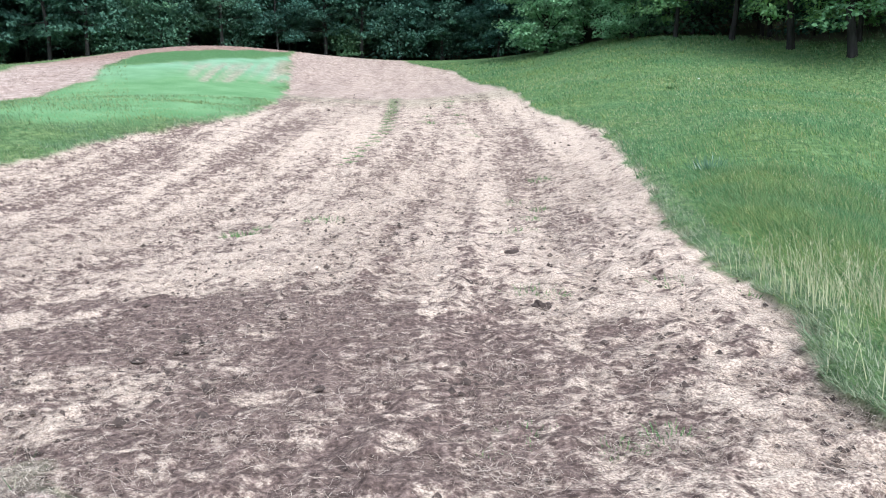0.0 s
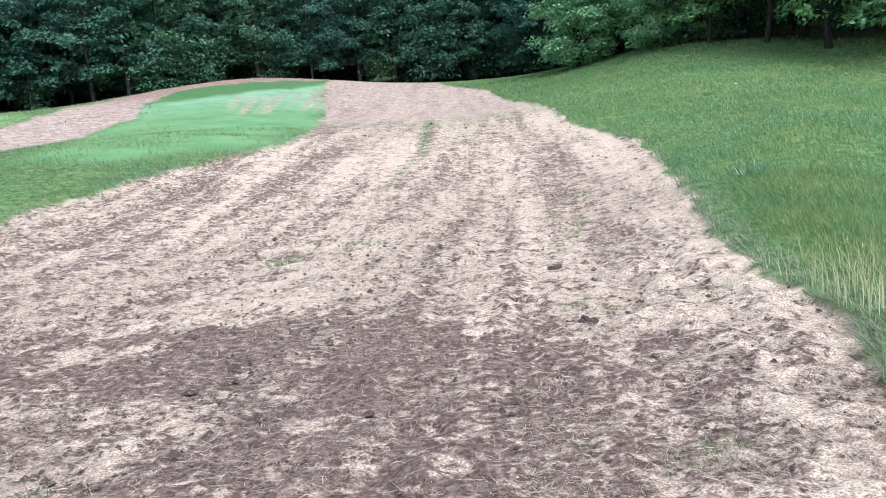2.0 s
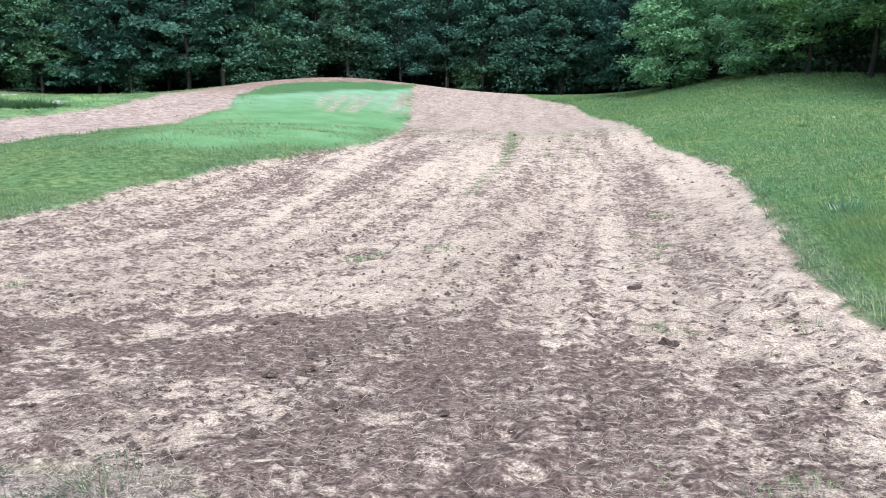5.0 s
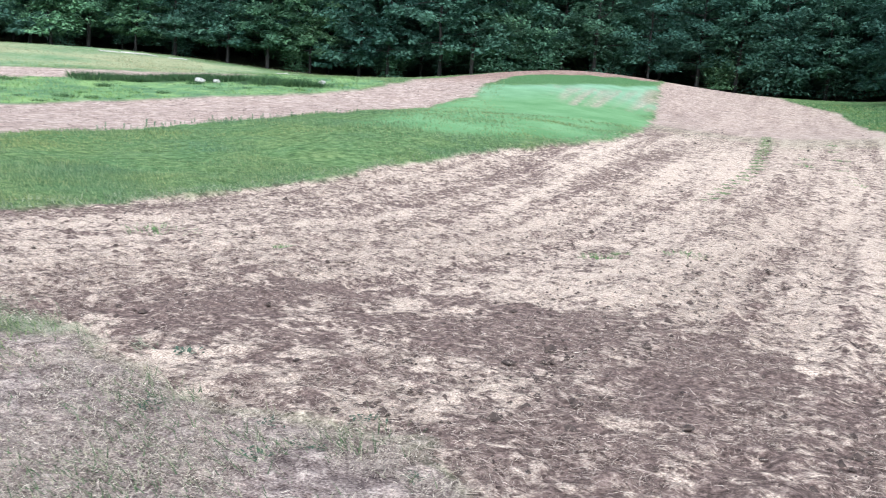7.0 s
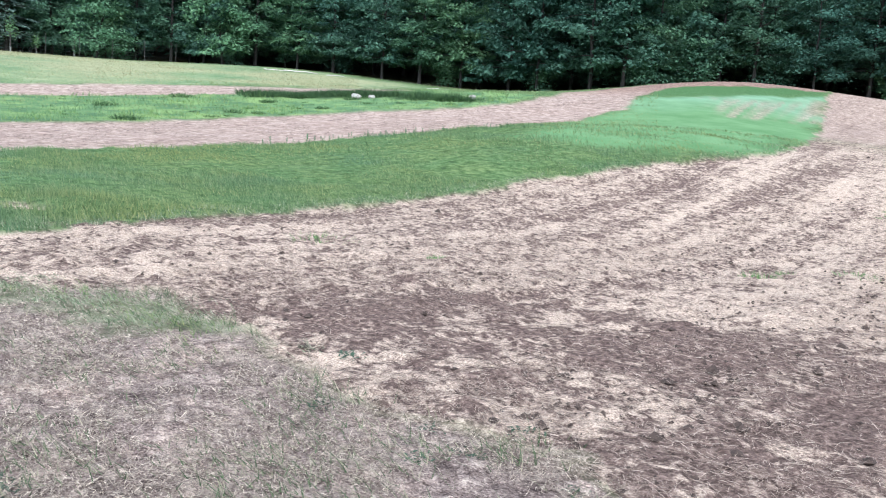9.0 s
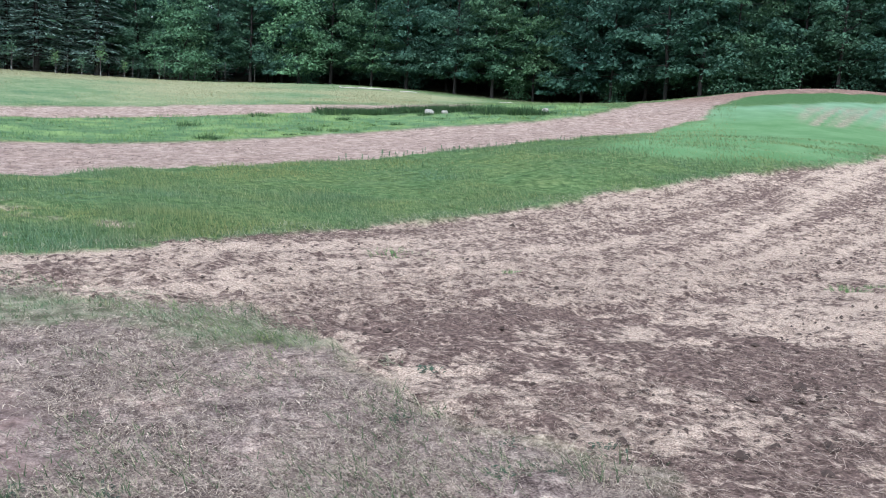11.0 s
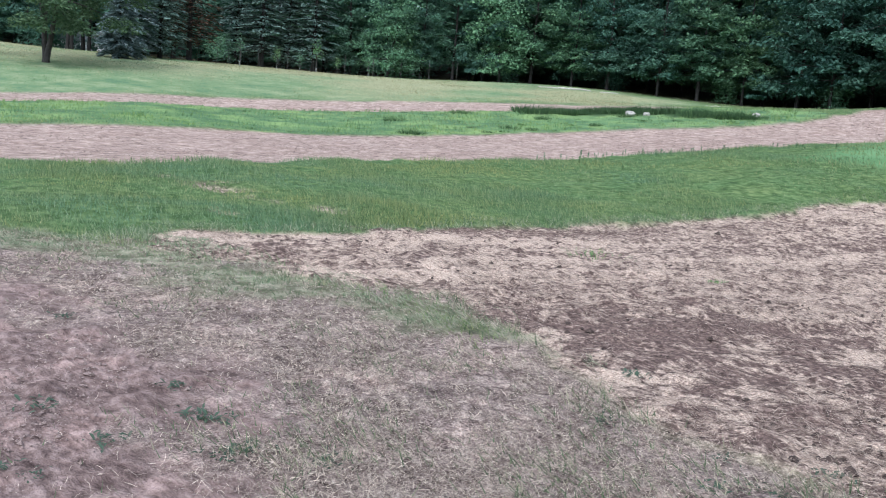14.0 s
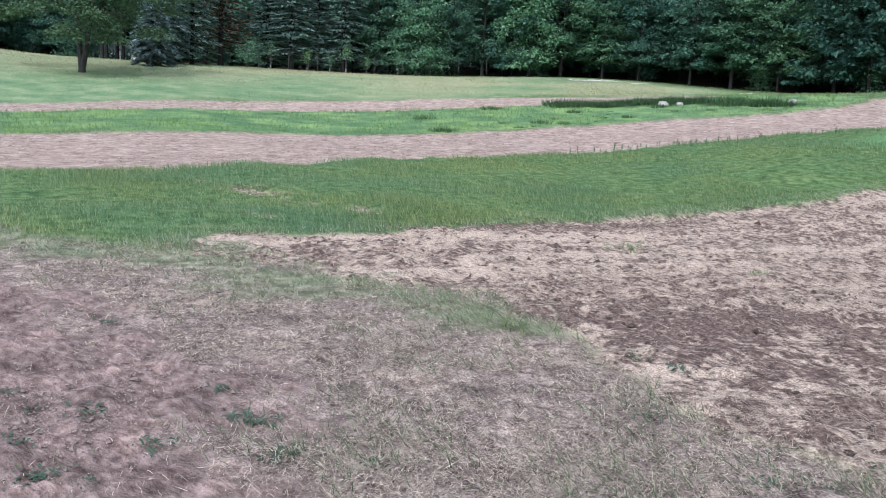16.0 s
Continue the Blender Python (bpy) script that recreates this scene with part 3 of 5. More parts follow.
def tube(points, radii, sides=7):
    """A tapered tube along points: verts and quads."""
    points = [Vector(p) for p in points]
    verts, faces = [], []
    for i, (p, r) in enumerate(zip(points, radii)):
        d = (points[min(i + 1, len(points) - 1)] - points[max(i - 1, 0)]).normalized()
        side = d.cross(Vector((0.3, 1, 0.1))).normalized()
        up = side.cross(d)
        for k in range(sides):
            a = 2 * math.pi * k / sides
            verts.append(p + side * (r * math.cos(a)) + up * (r * math.sin(a)))
    for i in range(len(points) - 1):
        for k in range(sides):
            a, b = i * sides + k, i * sides + (k + 1) % sides
            faces.append((a, b, b + sides, a + sides))
    n = (len(points) - 1) * sides
    return [tuple(v) for v in verts], faces, [tuple(range(n, n + sides))]


def tubes(name, runs, mat, sides=7):
    verts, quads, caps = [], [], []
    for points, radii in runs:
        v, q, c = tube(points, radii, sides)
        o = len(verts)
        verts += v
        quads += [tuple(i + o for i in f) for f in q]
        caps += [tuple(i + o for i in f) for f in c]
    return mesh(name, verts, [quads, caps], mat, True)


def box_mesh(name, sx, sy, sz, mat, bevel=0.01):
    bm = bmesh.new()
    bmesh.ops.create_cube(bm, size=1.0)
    bmesh.ops.scale(bm, vec=(sx, sy, sz), verts=bm.verts)
    bmesh.ops.translate(bm, vec=(0, 0, sz / 2), verts=bm.verts)
    bmesh.ops.bevel(bm, geom=bm.edges[:], offset=bevel, segments=1, affect="EDGES")
    me = bpy.data.meshes.new(name)
    bm.to_mesh(me)
    bm.free()
    me.materials.append(mat)
    return me


def kites(centres, along, normal, length, width):
    """Folded kite-shaped leaves: arrays of verts and quads."""
    n = len(centres)
    along = along / (np.linalg.norm(along, axis=1, keepdims=True) + 1e-9)
    side = np.cross(along, normal)
    side /= np.linalg.norm(side, axis=1, keepdims=True) + 1e-9
    up = np.cross(side, along)
    length, width = np.asarray(length)[:, None], np.asarray(width)[:, None]
    v = np.stack([centres - along * length * 0.5, centres + side * width * 0.5 + up * width * 0.12,
                  centres + along * length * 0.5, centres - side * width * 0.5 + up * width * 0.12], 1)
    return v.reshape(-1, 3), np.arange(4 * n).reshape(n, 4)


def strands(base, lean, height, width, rng, steps=2):
    """Bent tapering blades from base points: verts, quads and tips."""
    n = len(base)
    a = rng.uniform(0, 2 * math.pi, n)
    side = np.stack([np.cos(a), np.sin(a), np.zeros(n)], 1) * width[:, None] * 0.5
    rows = []
    for s in range(steps):
        f = s / steps
        c = base + np.stack([lean[:, 0] * f * f, lean[:, 1] * f * f, height * f], 1)
        rows += [c - side * (1 - 0.5 * f), c + side * (1 - 0.5 * f)]
    rows.append(base + np.stack([lean[:, 0], lean[:, 1], height * (1 - 0.15 * np.hypot(lean[:, 0], lean[:, 1]) / height)], 1))
    k = 2 * steps + 1
    v = np.stack(rows, 1).reshape(-1, 3)
    o = np.arange(n)[:, None] * k
    quads = [o + np.array([[2 * s, 2 * s + 1, 2 * s + 3, 2 * s + 2]]) for s in range(steps - 1)]
    tips = o + np.array([[2 * steps - 2, 2 * steps - 1, 2 * steps]])
    return v, ([np.concatenate(quads)] if quads else []) + [tips]


# ---- ground ----
def ring_radii():
    r, out = 0.25, []
    while r < 2600:
        out.append(r)
        r *= 1.06 if r < 2.2 else 1.0062 if r < 9 else 1.0105 if r < 30 else 1.0135 if r < 75 else 1.03 if r < 130 else 1.2
    return np.array(out)


def build_ground():
    radii = ring_radii()
    fine = np.arange(-34.0, 92.01, 0.21)
    bearings = np.radians(np.concatenate([fine, np.arange(97.0, 322.0, 5.0)]))
    R, B = np.meshgrid(radii, bearings, indexing="ij")
    x, y = (-R * np.sin(B)).ravel(), (R * np.cos(B)).ravel()
    x, y = np.append(x, 0.0), np.append(y, 0.0)
    z = land(x, y)
    cover = zones(x, y)
    r = np.hypot(x, y)
    near = np.clip(1.5 - r / 45, 0, 1)
    tilled = np.clip(cover["field"] * (1 - 0.55 * cover["dark"]), 0, 1)
    s = drill(x, y)
    lumps = grain(x, y, 0.19, 11) ** 2 * 0.07 + grain(x, y, 0.085, 12) ** 2 * 0.045 + grain(x * 1.3, y * 0.5, 0.5, 13) * 0.03
    drills = 0.012 * np.cos(2 * math.pi * s / 0.76 + 1.5 * grain(x, y, 3.0, 14)) + 0.06 * (grain(s, y * 0.1, 0.9, 15) - 0.5)
    z = z + near * tilled * (lumps + drills - 0.045)
    z = z + near * cover["worn"] * ((0.026 + 0.012 * cover["bare"]) * grain(x, y, 0.17, 16) ** 2 + 0.03 * grain(x, y, 0.6, 17) - 0.03 + 0.016 * grain(x, y, 0.08, 18) ** 2)
    grassy = 1 - np.clip(cover["field"] + cover["strip"] + cover["worn"], 0, 1)
    z = z + grassy * (0.1 * grain(x, y, 1.4, 19) + 0.05 * grain(x, y, 0.35, 20)) * np.clip(1.3 - r / 90, 0, 1)
    n_b = len(bearings)
    i = np.arange(len(radii) - 1)[:, None] * n_b
    j = np.arange(n_b)[None, :]
    jn = (j + 1) % n_b
    quads = np.stack([i + j, i + n_b + j, i + n_b + jn, i + jn], -1).reshape(-1, 4)[:, ::-1]
    centre = np.stack([np.full(n_b, len(x) - 1), np.arange(n_b), (np.arange(n_b) + 1) % n_b], 1)[:, ::-1]
    centre = centre[:, ::-1]
    me = mesh("ground", np.stack([x, y, z], 1), [quads[:, ::-1], centre], GROUND, True)
    for name, values in cover.items():
        me.attributes.new(name, "FLOAT", "POINT").data.foreach_set("value", values.astype(np.float32))
    return tagged(new("ground", me), "rolling farmland of tilled straw strips and green grass", "ground", kind="structure")


ground = build_ground()
rng = np.random.default_rng(7)


def scatter(n, r0, r1, b0, b1, power=1.5):
    """Spots in the plan, thinning out with distance from the standing place."""
    u = rng.random(n)
    e = 2 - power
    r = (r0 ** e + u * (r1 ** e - r0 ** e)) ** (1 / e)
    b = np.radians(rng.uniform(b0, b1, n))
    return -r * np.sin(b), r * np.cos(b), r


# ---- trees ----
def limb(start, direction, length, r0, rng_t, steps=5, droop=0.0):
    p, d = Vector(start), Vector(direction).normalized()
    pts, rad = [p.copy()], [r0]
    for i in range(steps):
        d = (d + Vector(rng_t.normal(0, 0.13, 3)) + Vector((0, 0, 0.05 - droop))).normalized()
        p = p + d * (length / steps)
        pts.append(p.copy())
        rad.append(r0 * (1 - 0.82 * (i + 1) / steps))
    return pts, rad


def leafy_tree(name, seed, height, reach, base, trunk_r, leaves, leaf_size, leaf_mat, bark, label, forks=1, lift=0.15, count=26, spray=1.15, spread=2.6):
    """A broadleaf tree: tapered trunk, limbs, and a crown of leaf sprays with gaps."""
    g = np.random.default_rng(seed)
    root = new(name)
    runs = []
    for f in range(forks):
        lean = Vector((g.normal(0, 0.5), g.normal(0, 0.5), 0)) + (Vector((spread * (f - (forks - 1) / 2), 0.4, 0)) if forks > 1 else Vector())
        pts = [Vector((0.12 * (f - (forks - 1) / 2), 0, -0.4)), Vector((0.1 * (f - (forks - 1) / 2), 0, 0.3))]
        for i in range(1, 8):
            pts.append(Vector((lean.x * (i / 7) ** (1.4 if forks == 1 else 1.05) + g.normal(0, 0.06), lean.y * (i / 7) ** 1.4 + g.normal(0, 0.06), height * 0.86 * i / 7)))
        rad = [trunk_r * 1.5, trunk_r * 1.08] + [trunk_r * (1 - 0.12 * i) for i in range(1, 8)]
        runs.append((pts, rad))
    limbs, sprays = [], []
    for i in range(count):
        h = base + (height * 0.92 - base) * ((i + g.random()) / count) ** 1.3
        stem = runs[i % forks][0]
        k = min(int(max(h, 0) / (height * 0.86) * 7) + 1, len(stem) - 1)
        start = Vector((stem[k].x, stem[k].y, h))
        frac = (h - base) / (height - base)
        out = reach * (0.55 + 0.95 * math.sin(math.pi * min(0.97, 0.22 + 0.75 * frac))) * g.uniform(0.6, 1.0) * 0.72
        a = i * 2.39996 + g.normal(0, 0.3)
        pts, rad = limb(start, (math.cos(a), math.sin(a), lift + (0.85 - lift) * frac), out, trunk_r * (0.3 - 0.18 * frac), g, 4, 0.1 * (1 - frac))
        limbs.append((pts, rad))
        for q in ((1, 2, 3, 4) if forks == 1 else (2, 3, 4, 4)):
            for _ in range(1 if q < 3 else 2):
                sprays.append((np.array(pts[q]) + g.normal(0, 0.5, 3) * [1, 1, 0.8], g.uniform(0.6, 1.3)))
    part("trunk", tubes("trunk", runs + limbs, bark, 4 if name == "forest_tree" else 6), root)
    share = np.array([s * (1.0 if c[2] < 9.5 else 0.65) for c, s in sprays]) ** 2
    numbers = (leaves * share / share.sum()).astype(int) + 1
    centres, along, normal = [], [], []
    for (c, s), m in zip(sprays, numbers):
        v = g.normal(0, 1, (m, 3))
        v /= np.linalg.norm(v, axis=1, keepdims=True)
        v *= (g.random((m, 1)) ** 0.45)
        v[:, 2] = v[:, 2] * 0.34 - 0.3 * (v[:, 0] ** 2 + v[:, 1] ** 2)
        centres.append(c + v * s * spray)
        out = v + np.array([c[0], c[1], 0]) / (np.hypot(c[0], c[1]) + 0.5) * 0.5
        along.append(out * [1, 1, 0.3] + g.normal(0, 0.45, (m, 3)) + [0, 0, -0.25])
        normal.append(g.normal(0, 0.3, (m, 3)) + [0, 0, 1.0] + out * 0.6)
    centres, along, normal = np.concatenate(centres), np.concatenate(along), np.concatenate(normal)
    centres[:, 2] = np.maximum(centres[:, 2], base * 0.45 + 0.3 * g.random(len(centres)))
    size = leaf_size * g.uniform(0.6, 1.35, len(centres))
    v, q = kites(centres, along, normal, size, size * 0.72)
    part("crown", mesh("crown", v, q, leaf_mat), root)
    return tagged(root, label, "tree")


def conifer(name, seed, height, reach, base, needle_mat, label, droop=0.16, sprigs=16, tier=0.028):
    """A spruce or pine: straight trunk and whorls of drooping sprays."""
    g = np.random.default_rng(seed)
    root = new(name)
    r = height * 0.017
    branches = [([(0, 0, -0.4), (0, 0, 0.3), (0, 0, height * 0.5), (0, 0, height)], [r * 1.4, r, r * 0.6, 0.02])]
    centres, along, normal, length = [], [], [], []
    h = base
    while h < height - 0.3:
        frac = (h - base) / (height - base)
        out = reach * (1 - frac) ** 0.8 * (0.75 + 0.25 * min(1, frac * 8)) + 0.12
        m = 9 if frac < 0.7 else 6
        for k in range(m):
            a = 2 * math.pi * k / m + g.uniform(0, 1.0)
            L = out * g.uniform(0.72, 1.08)
            d = np.array([math.cos(a), math.sin(a), 0])
            e = np.array([-math.sin(a), math.cos(a), 0])
            hh = h + g.uniform(-0.35, 0.35) * min(1.0, 0.3 + 0.7 * (height - h) / height)
            branches.append(([(0, 0, hh), tuple(d * L * 0.5 + [0, 0, hh - droop * L * 0.35]), tuple(d * L + [0, 0, hh - droop * L + 0.06 * L])], [0.05, 0.03, 0.01]))
            n = max(5, int(sprigs * L / reach) + 4)
            t = (np.arange(n) + g.random(n)) / n * 0.9 + 0.12
            w = (g.random(n) - 0.5) * 0.62 * L * (1.1 - t * 0.75)
            c = d * (t * L)[:, None] + e * w[:, None]
            c[:, 2] = hh - droop * L * t * t * 1.0 - 0.1 * np.abs(w) + 0.035 * g.normal(0, 1, n)
            centres.append(c)
            along.append(d + e * (w / (L * 0.4) * 0.8)[:, None] + g.normal(0, 0.25, (n, 3)) + [0, 0, -0.18])
            normal.append(g.normal(0, 0.3, (n, 3)) + [0, 0, 1])
            length.append(g.uniform(0.28, 0.55, n) * (0.6 + 0.4 * L / reach))
        h += height * tier + 0.08
    part("trunk", tubes("trunk", branches, BARK, 5), root)
    length = np.concatenate(length)
    v, q = kites(np.concatenate(centres), np.concatenate(along), np.concatenate(normal), length, length * 0.36)
    part("crown", mesh("crown", v, q, needle_mat), root)
    return tagged(root, label, "tree")


def spot(bearing, distance):
    b = radians(bearing)
    x, y = -distance * math.sin(b), distance * math.cos(b)
    return x, y, float(land(x, y))


def stand(bearing, distance, turn=0.0, size=1.0, sink=0.0):
    x, y, z = spot(bearing, distance)
    return pose(x, y, z - sink, 0, 0, turn) @ Matrix.Scale(size, 4)


FOREST_LABEL = "tall leafy broadleaf tree at the dark forest edge"
kinds = []
for i in range(6):
    kinds.append(leafy_tree("forest_tree", 40 + i, 14 + 1.2 * (i % 3), 3.5 + 0.3 * (i % 4), 1.4 + 0.45 * (i % 3), 0.12 + 0.018 * i, 5800, 0.33, LEAF, BARK, FOREST_LABEL, count=30, spray=0.95))
    tagged(kinds[-1], group="trees of the forest")
near_kinds = [leafy_tree("forest_tree", 46 + i, 13 + i, 3.9, 2.2 + 0.7 * i, 0.15, 10500, 0.2, LEAF_MID, BARK, "mid-green leafy tree at the forest edge above the meadow", count=32, spray=0.9) for i in range(2)]
for tree in near_kinds:
    tagged(tree, group="trees of the forest")
deep = [leafy_tree("forest_tree", 50 + i, 16, 4.2, 1.2, 0.17, 1700, 0.75, LEAF, BARK, "tall leafy tree standing deeper in the forest") for i in range(3)]
for tree in deep:
    tagged(tree, group="trees of the forest")
tree_rng = np.random.default_rng(3)


def conifer_stretch(b):
    return 61 < b < 77


placed, deep_placed = 0, 0
for row, (gap, back, size) in enumerate(((3.9, 2.0, 0.95), (4.4, 6.0, 1.0), (5.2, 11.0, 1.1), (6.5, 18.0, 1.2), (6.5, 26.0, 1.3), (7.0, 36.0, 1.45), (7.0, 46.0, 1.6))):
    b = -36.0
    while b < 93:
        d = float(forest_edge(b)) + back + tree_rng.uniform(-1.3, 1.3)
        k = tree_rng.integers(0, 6)
        skip = row > 4 and b > 46 or row < 2 and conifer_stretch(b) or (row < 3 and 74.2 < b < 78.6)
        if not skip:
            m = stand(b, d, tree_rng.uniform(0, 360), size * tree_rng.uniform(0.82, 1.15))
            if row > 1 and not (row == 2 and b < -9):
                if deep_placed < 3:
                    deep[deep_placed].matrix_basis = m
                else:
                    copy_thing(deep[k % 3], m)
                deep_placed += 1
            elif b < -9:
                copy_thing(near_kinds[k % 2], m)
            elif placed < 6:
                kinds[placed].matrix_basis = m
                placed += 1
            else:
                copy_thing(kinds[k], m)
        b += math.degrees(gap / d) * tree_rng.uniform(0.6, 1.4)
for i, (b, back, size) in enumerate(((-16.0, -2.0, 1.1), (-19.5, -2.0, 1.15), (-23.0, -2.5, 1.15), (-26.5, -2.5, 1.2), (-30.0, -2.0, 1.15))):
    m = stand(b, float(forest_edge(b)) + back, b * 31, size)
    if i < 2:
        near_kinds[i].matrix_basis = m
    else:
        copy_thing(near_kinds[i % 2], m)
# Low growth along the edge of the woods.
shrubs = [leafy_tree("forest_shrub", 80 + i, 3.2 + 0.6 * i, 1.5 + 0.2 * i, 0.35, 0.05, 1500, 0.24, LEAF, BARK, "leafy green shrub under the forest edge") for i in range(3)]
for i, s in enumerate(shrubs):
    tagged(s, group="shrubs of the forest edge")
placed, b = 0, -30.0
while b < 60:
    d = float(forest_edge(b)) + tree_rng.uniform(1.0, 4.0)
    m = stand(b, d, tree_rng.uniform(0, 360), tree_rng.uniform(0.6, 1.15))
    if placed < 3:
        shrubs[placed].matrix_basis = m
    else:
        copy_thing(shrubs[tree_rng.integers(0, 3)], m)
    placed += 1
    b += tree_rng.uniform(2.4, 7.5)

light_maple = leafy_tree("maple_tree", 61, 7.6, 4.0, 0.5, 0.2, 15000, 0.25, LEAF_PALE, BARK, "light green maple standing out before the dark forest", lift=0.4, count=44, spray=0.95)
light_maple.matrix_basis = stand(-7.6, 63.0, 40, 1.0)
copy_thing(light_maple, stand(-13.2, 58.0, 160, 0.75))

edge_tree = leafy_tree("edge_tree", 63, 9.5, 3.1, 1.2, 0.12, 5200, 0.27, LEAF_MID, BARK, "light green leafy tree before the darker woods")
edge_tree.matrix_basis = stand(56.6, float(forest_edge(56.6)) - 1.0, 10)
copy_thing(edge_tree, stand(49.0, float(forest_edge(49.0)) + 0.5, 130, 1.1))
lone_tree = leafy_tree("lone_tree", 71, 11.5, 6.0, 3.9, 0.21, 19000, 0.22, LEAF_OPEN, BARK_DULL, "spreading olive-green tree with forked grey trunk on the meadow", forks=2, lift=-0.22, spread=4.6)
lone_tree.matrix_basis = stand(78.0, 66.5, 20)

blue_spruce = conifer("blue_spruce", 5, 6.8, 2.1, 0.5, NEEDLE_BLUE, "blue-green spruce standing on the mown meadow edge", 0.3, 150, 0.05)
blue_spruce.matrix_basis = stand(73.8, 75, 10)
tall_spruce = conifer("spruce_tree", 6, 13, 3.0, 0.8, NEEDLE_BLUE, "tall blue-green spruce behind the smaller one", 0.26, 100, 0.036)
tall_spruce.matrix_basis = stand(73.2, 80, 70)
dark_spruces = [conifer("spruce_tree", 20 + i, 13 + 2 * i, 3.0 + 0.3 * i, 0.9 + 0.6 * i, mat, label, 0.16, 42) for i, (mat, label) in enumerate((
    (NEEDLE, "dark green spruce at the edge of the woods"), (NEEDLE, "tall dark spruce with low sweeping branches"), (NEEDLE_RUST, "spruce with rusty brown dying needles")))]
SPRUCES = ((0, 71.4, 82, 1.0), (2, 69.6, 86, 1.0), (1, 65.0, 91, 1.1), (0, 63.3, 93, 1.05), (1, 61.6, 92, 1.0), (0, 66.6, 94, 1.1), (1, 70.5, 93, 1.1))
used = set()
for k, b, d, s in SPRUCES:
    m = stand(b, d, b * 37, s)
    if k in used:
        copy_thing(dark_spruces[k], m)
    else:
        dark_spruces[k].matrix_basis = m
    used.add(k)

for b, d, k in ((77.4, 96, 0.75), (76.3, 98, 0.55), (78.3, 95, 0.9), (75.2, 99, 0.6)):
    copy_thing(shrubs[int(d) % 3], stand(b, d, 60 * b, k))

# ---- far things at the upper meadow ----
def small_tree(name, seed, height, reach, label):
    return leafy_tree(name, seed, height, reach, height * 0.35, 0.045, 1100, 0.17, LEAF_MID, BARK_GREY, label)


orchard_tree = small_tree("small_tree", 91, 3.4, 1.2, "small round light green tree beside the fence")
orchard_tree.matrix_basis = stand(67.9, 80, 0, 0.75)


def sapling(seed):
    g = np.random.default_rng(seed)
    root = new("sapling")
    h = 1.7 + 0.4 * g.random()
    part("trunk", tubes("trunk", [([(0, 0, -0.1), (0.02, 0, h * 0.6), (0.05, 0.03, h)], [0.03, 0.022, 0.008])] +
                        [limb((0.02, 0, h * 0.5 + 0.12 * i), (math.cos(i * 2.4), math.sin(i * 2.4), 0.9), 0.5, 0.012, g, 3) for i in range(6)], BARK_GREY, 5), root)
    part("guard", tubes("guard", [([(0, 0, -0.05), (0, 0, 0.35)], [0.04, 0.04])], TUBE, 8), root, "pale plastic trunk guard")
    part("stake", tubes("stake", [([(0.14, 0, -0.2), (0.14, 0, 1.1)], [0.014, 0.014])], POST, 5), root, "thin wooden stake")
    n = 160
    c = g.normal(0, 1, (n, 3)) * [0.22, 0.22, 0.38] + [0, 0, h * 0.78]
    v, q = kites(c, g.normal(0, 1, (n, 3)), g.normal(0, 0.5, (n, 3)) + [0, 0, 1], g.uniform(0.08, 0.16, n), g.uniform(0.05, 0.1, n))
    part("crown", mesh("crown", v, q, LEAF_MID), root)
    return tagged(root, "young staked sapling with pale trunk guard", "sapling", "saplings along the fence")


nursery = [sapling(100 + i) for i in range(3)]
for i, b in enumerate((66.4, 64.0, 62.5, 61.4, 60.0, 57.9)):
    m = stand(b, 82 + 0.4 * i, 55 * i, (1.25, 0.95, 0.9, 1.05, 0.8, 1.0)[i])
    if i < 3:
        nursery[i].matrix_basis = m
    else:
        copy_thing(nursery[i % 3], m)


def build_fence():
    root = new("fence")
    post_me = tubes("post", [([(0, 0, -0.3), (0, 0, 1.9)], [0.024, 0.02])], POST, 7)
    stops = []
    b = 69.0
    while b > 50:
        x, y, z = spot(b, 87 - 0.06 * (69 - b))
        p = part("post", post_me, root)
        p.location = (x, y, z)
        stops.append(Vector((x, y, z)))
        b -= 1.9
    for k in range(7):
        part("wire", tubes("wire", [([s + Vector((0.05, 0, 0.2 + 0.29 * k)) for s in stops], [0.004] * len(stops))], WIRE, 4), root)
    return tagged(root, "tall wire deer fence on grey posts before the trees", "fence")


build_fence()


def build_house():
    root = new("house")
    part("wall", box_mesh("wall", 11, 7, 3.4, SIDING, 0.03), root)
    v = [(-5.9, -3.9, 3.3), (5.9, -3.9, 3.3), (5.9, 3.9, 3.3), (-5.9, 3.9, 3.3), (-5.9, 0, 6.2), (5.9, 0, 6.2)]
    part("roof", mesh("roof", v, [np.array([(0, 1, 5, 4), (2, 3, 4, 5), (3, 2, 1, 0)]), np.array([(0, 4, 3), (1, 2, 5)])], ROOF), root, "grey shingle roof")
    for x in (-3.6, 0.0, 3.4):
        w = part("window", box_mesh("window", 1.2, 0.1, 1.4, SIDING, 0.01), root)
        w.location = (x, -3.52, 1.1)
        pane = part("pane", box_mesh("pane", 1.0, 0.06, 1.2, PANE, 0.005), w)
        pane.location = (0, -0.035, 0.1)
    return tagged(root, "white sided house glimpsed behind the tree trunks", "house")


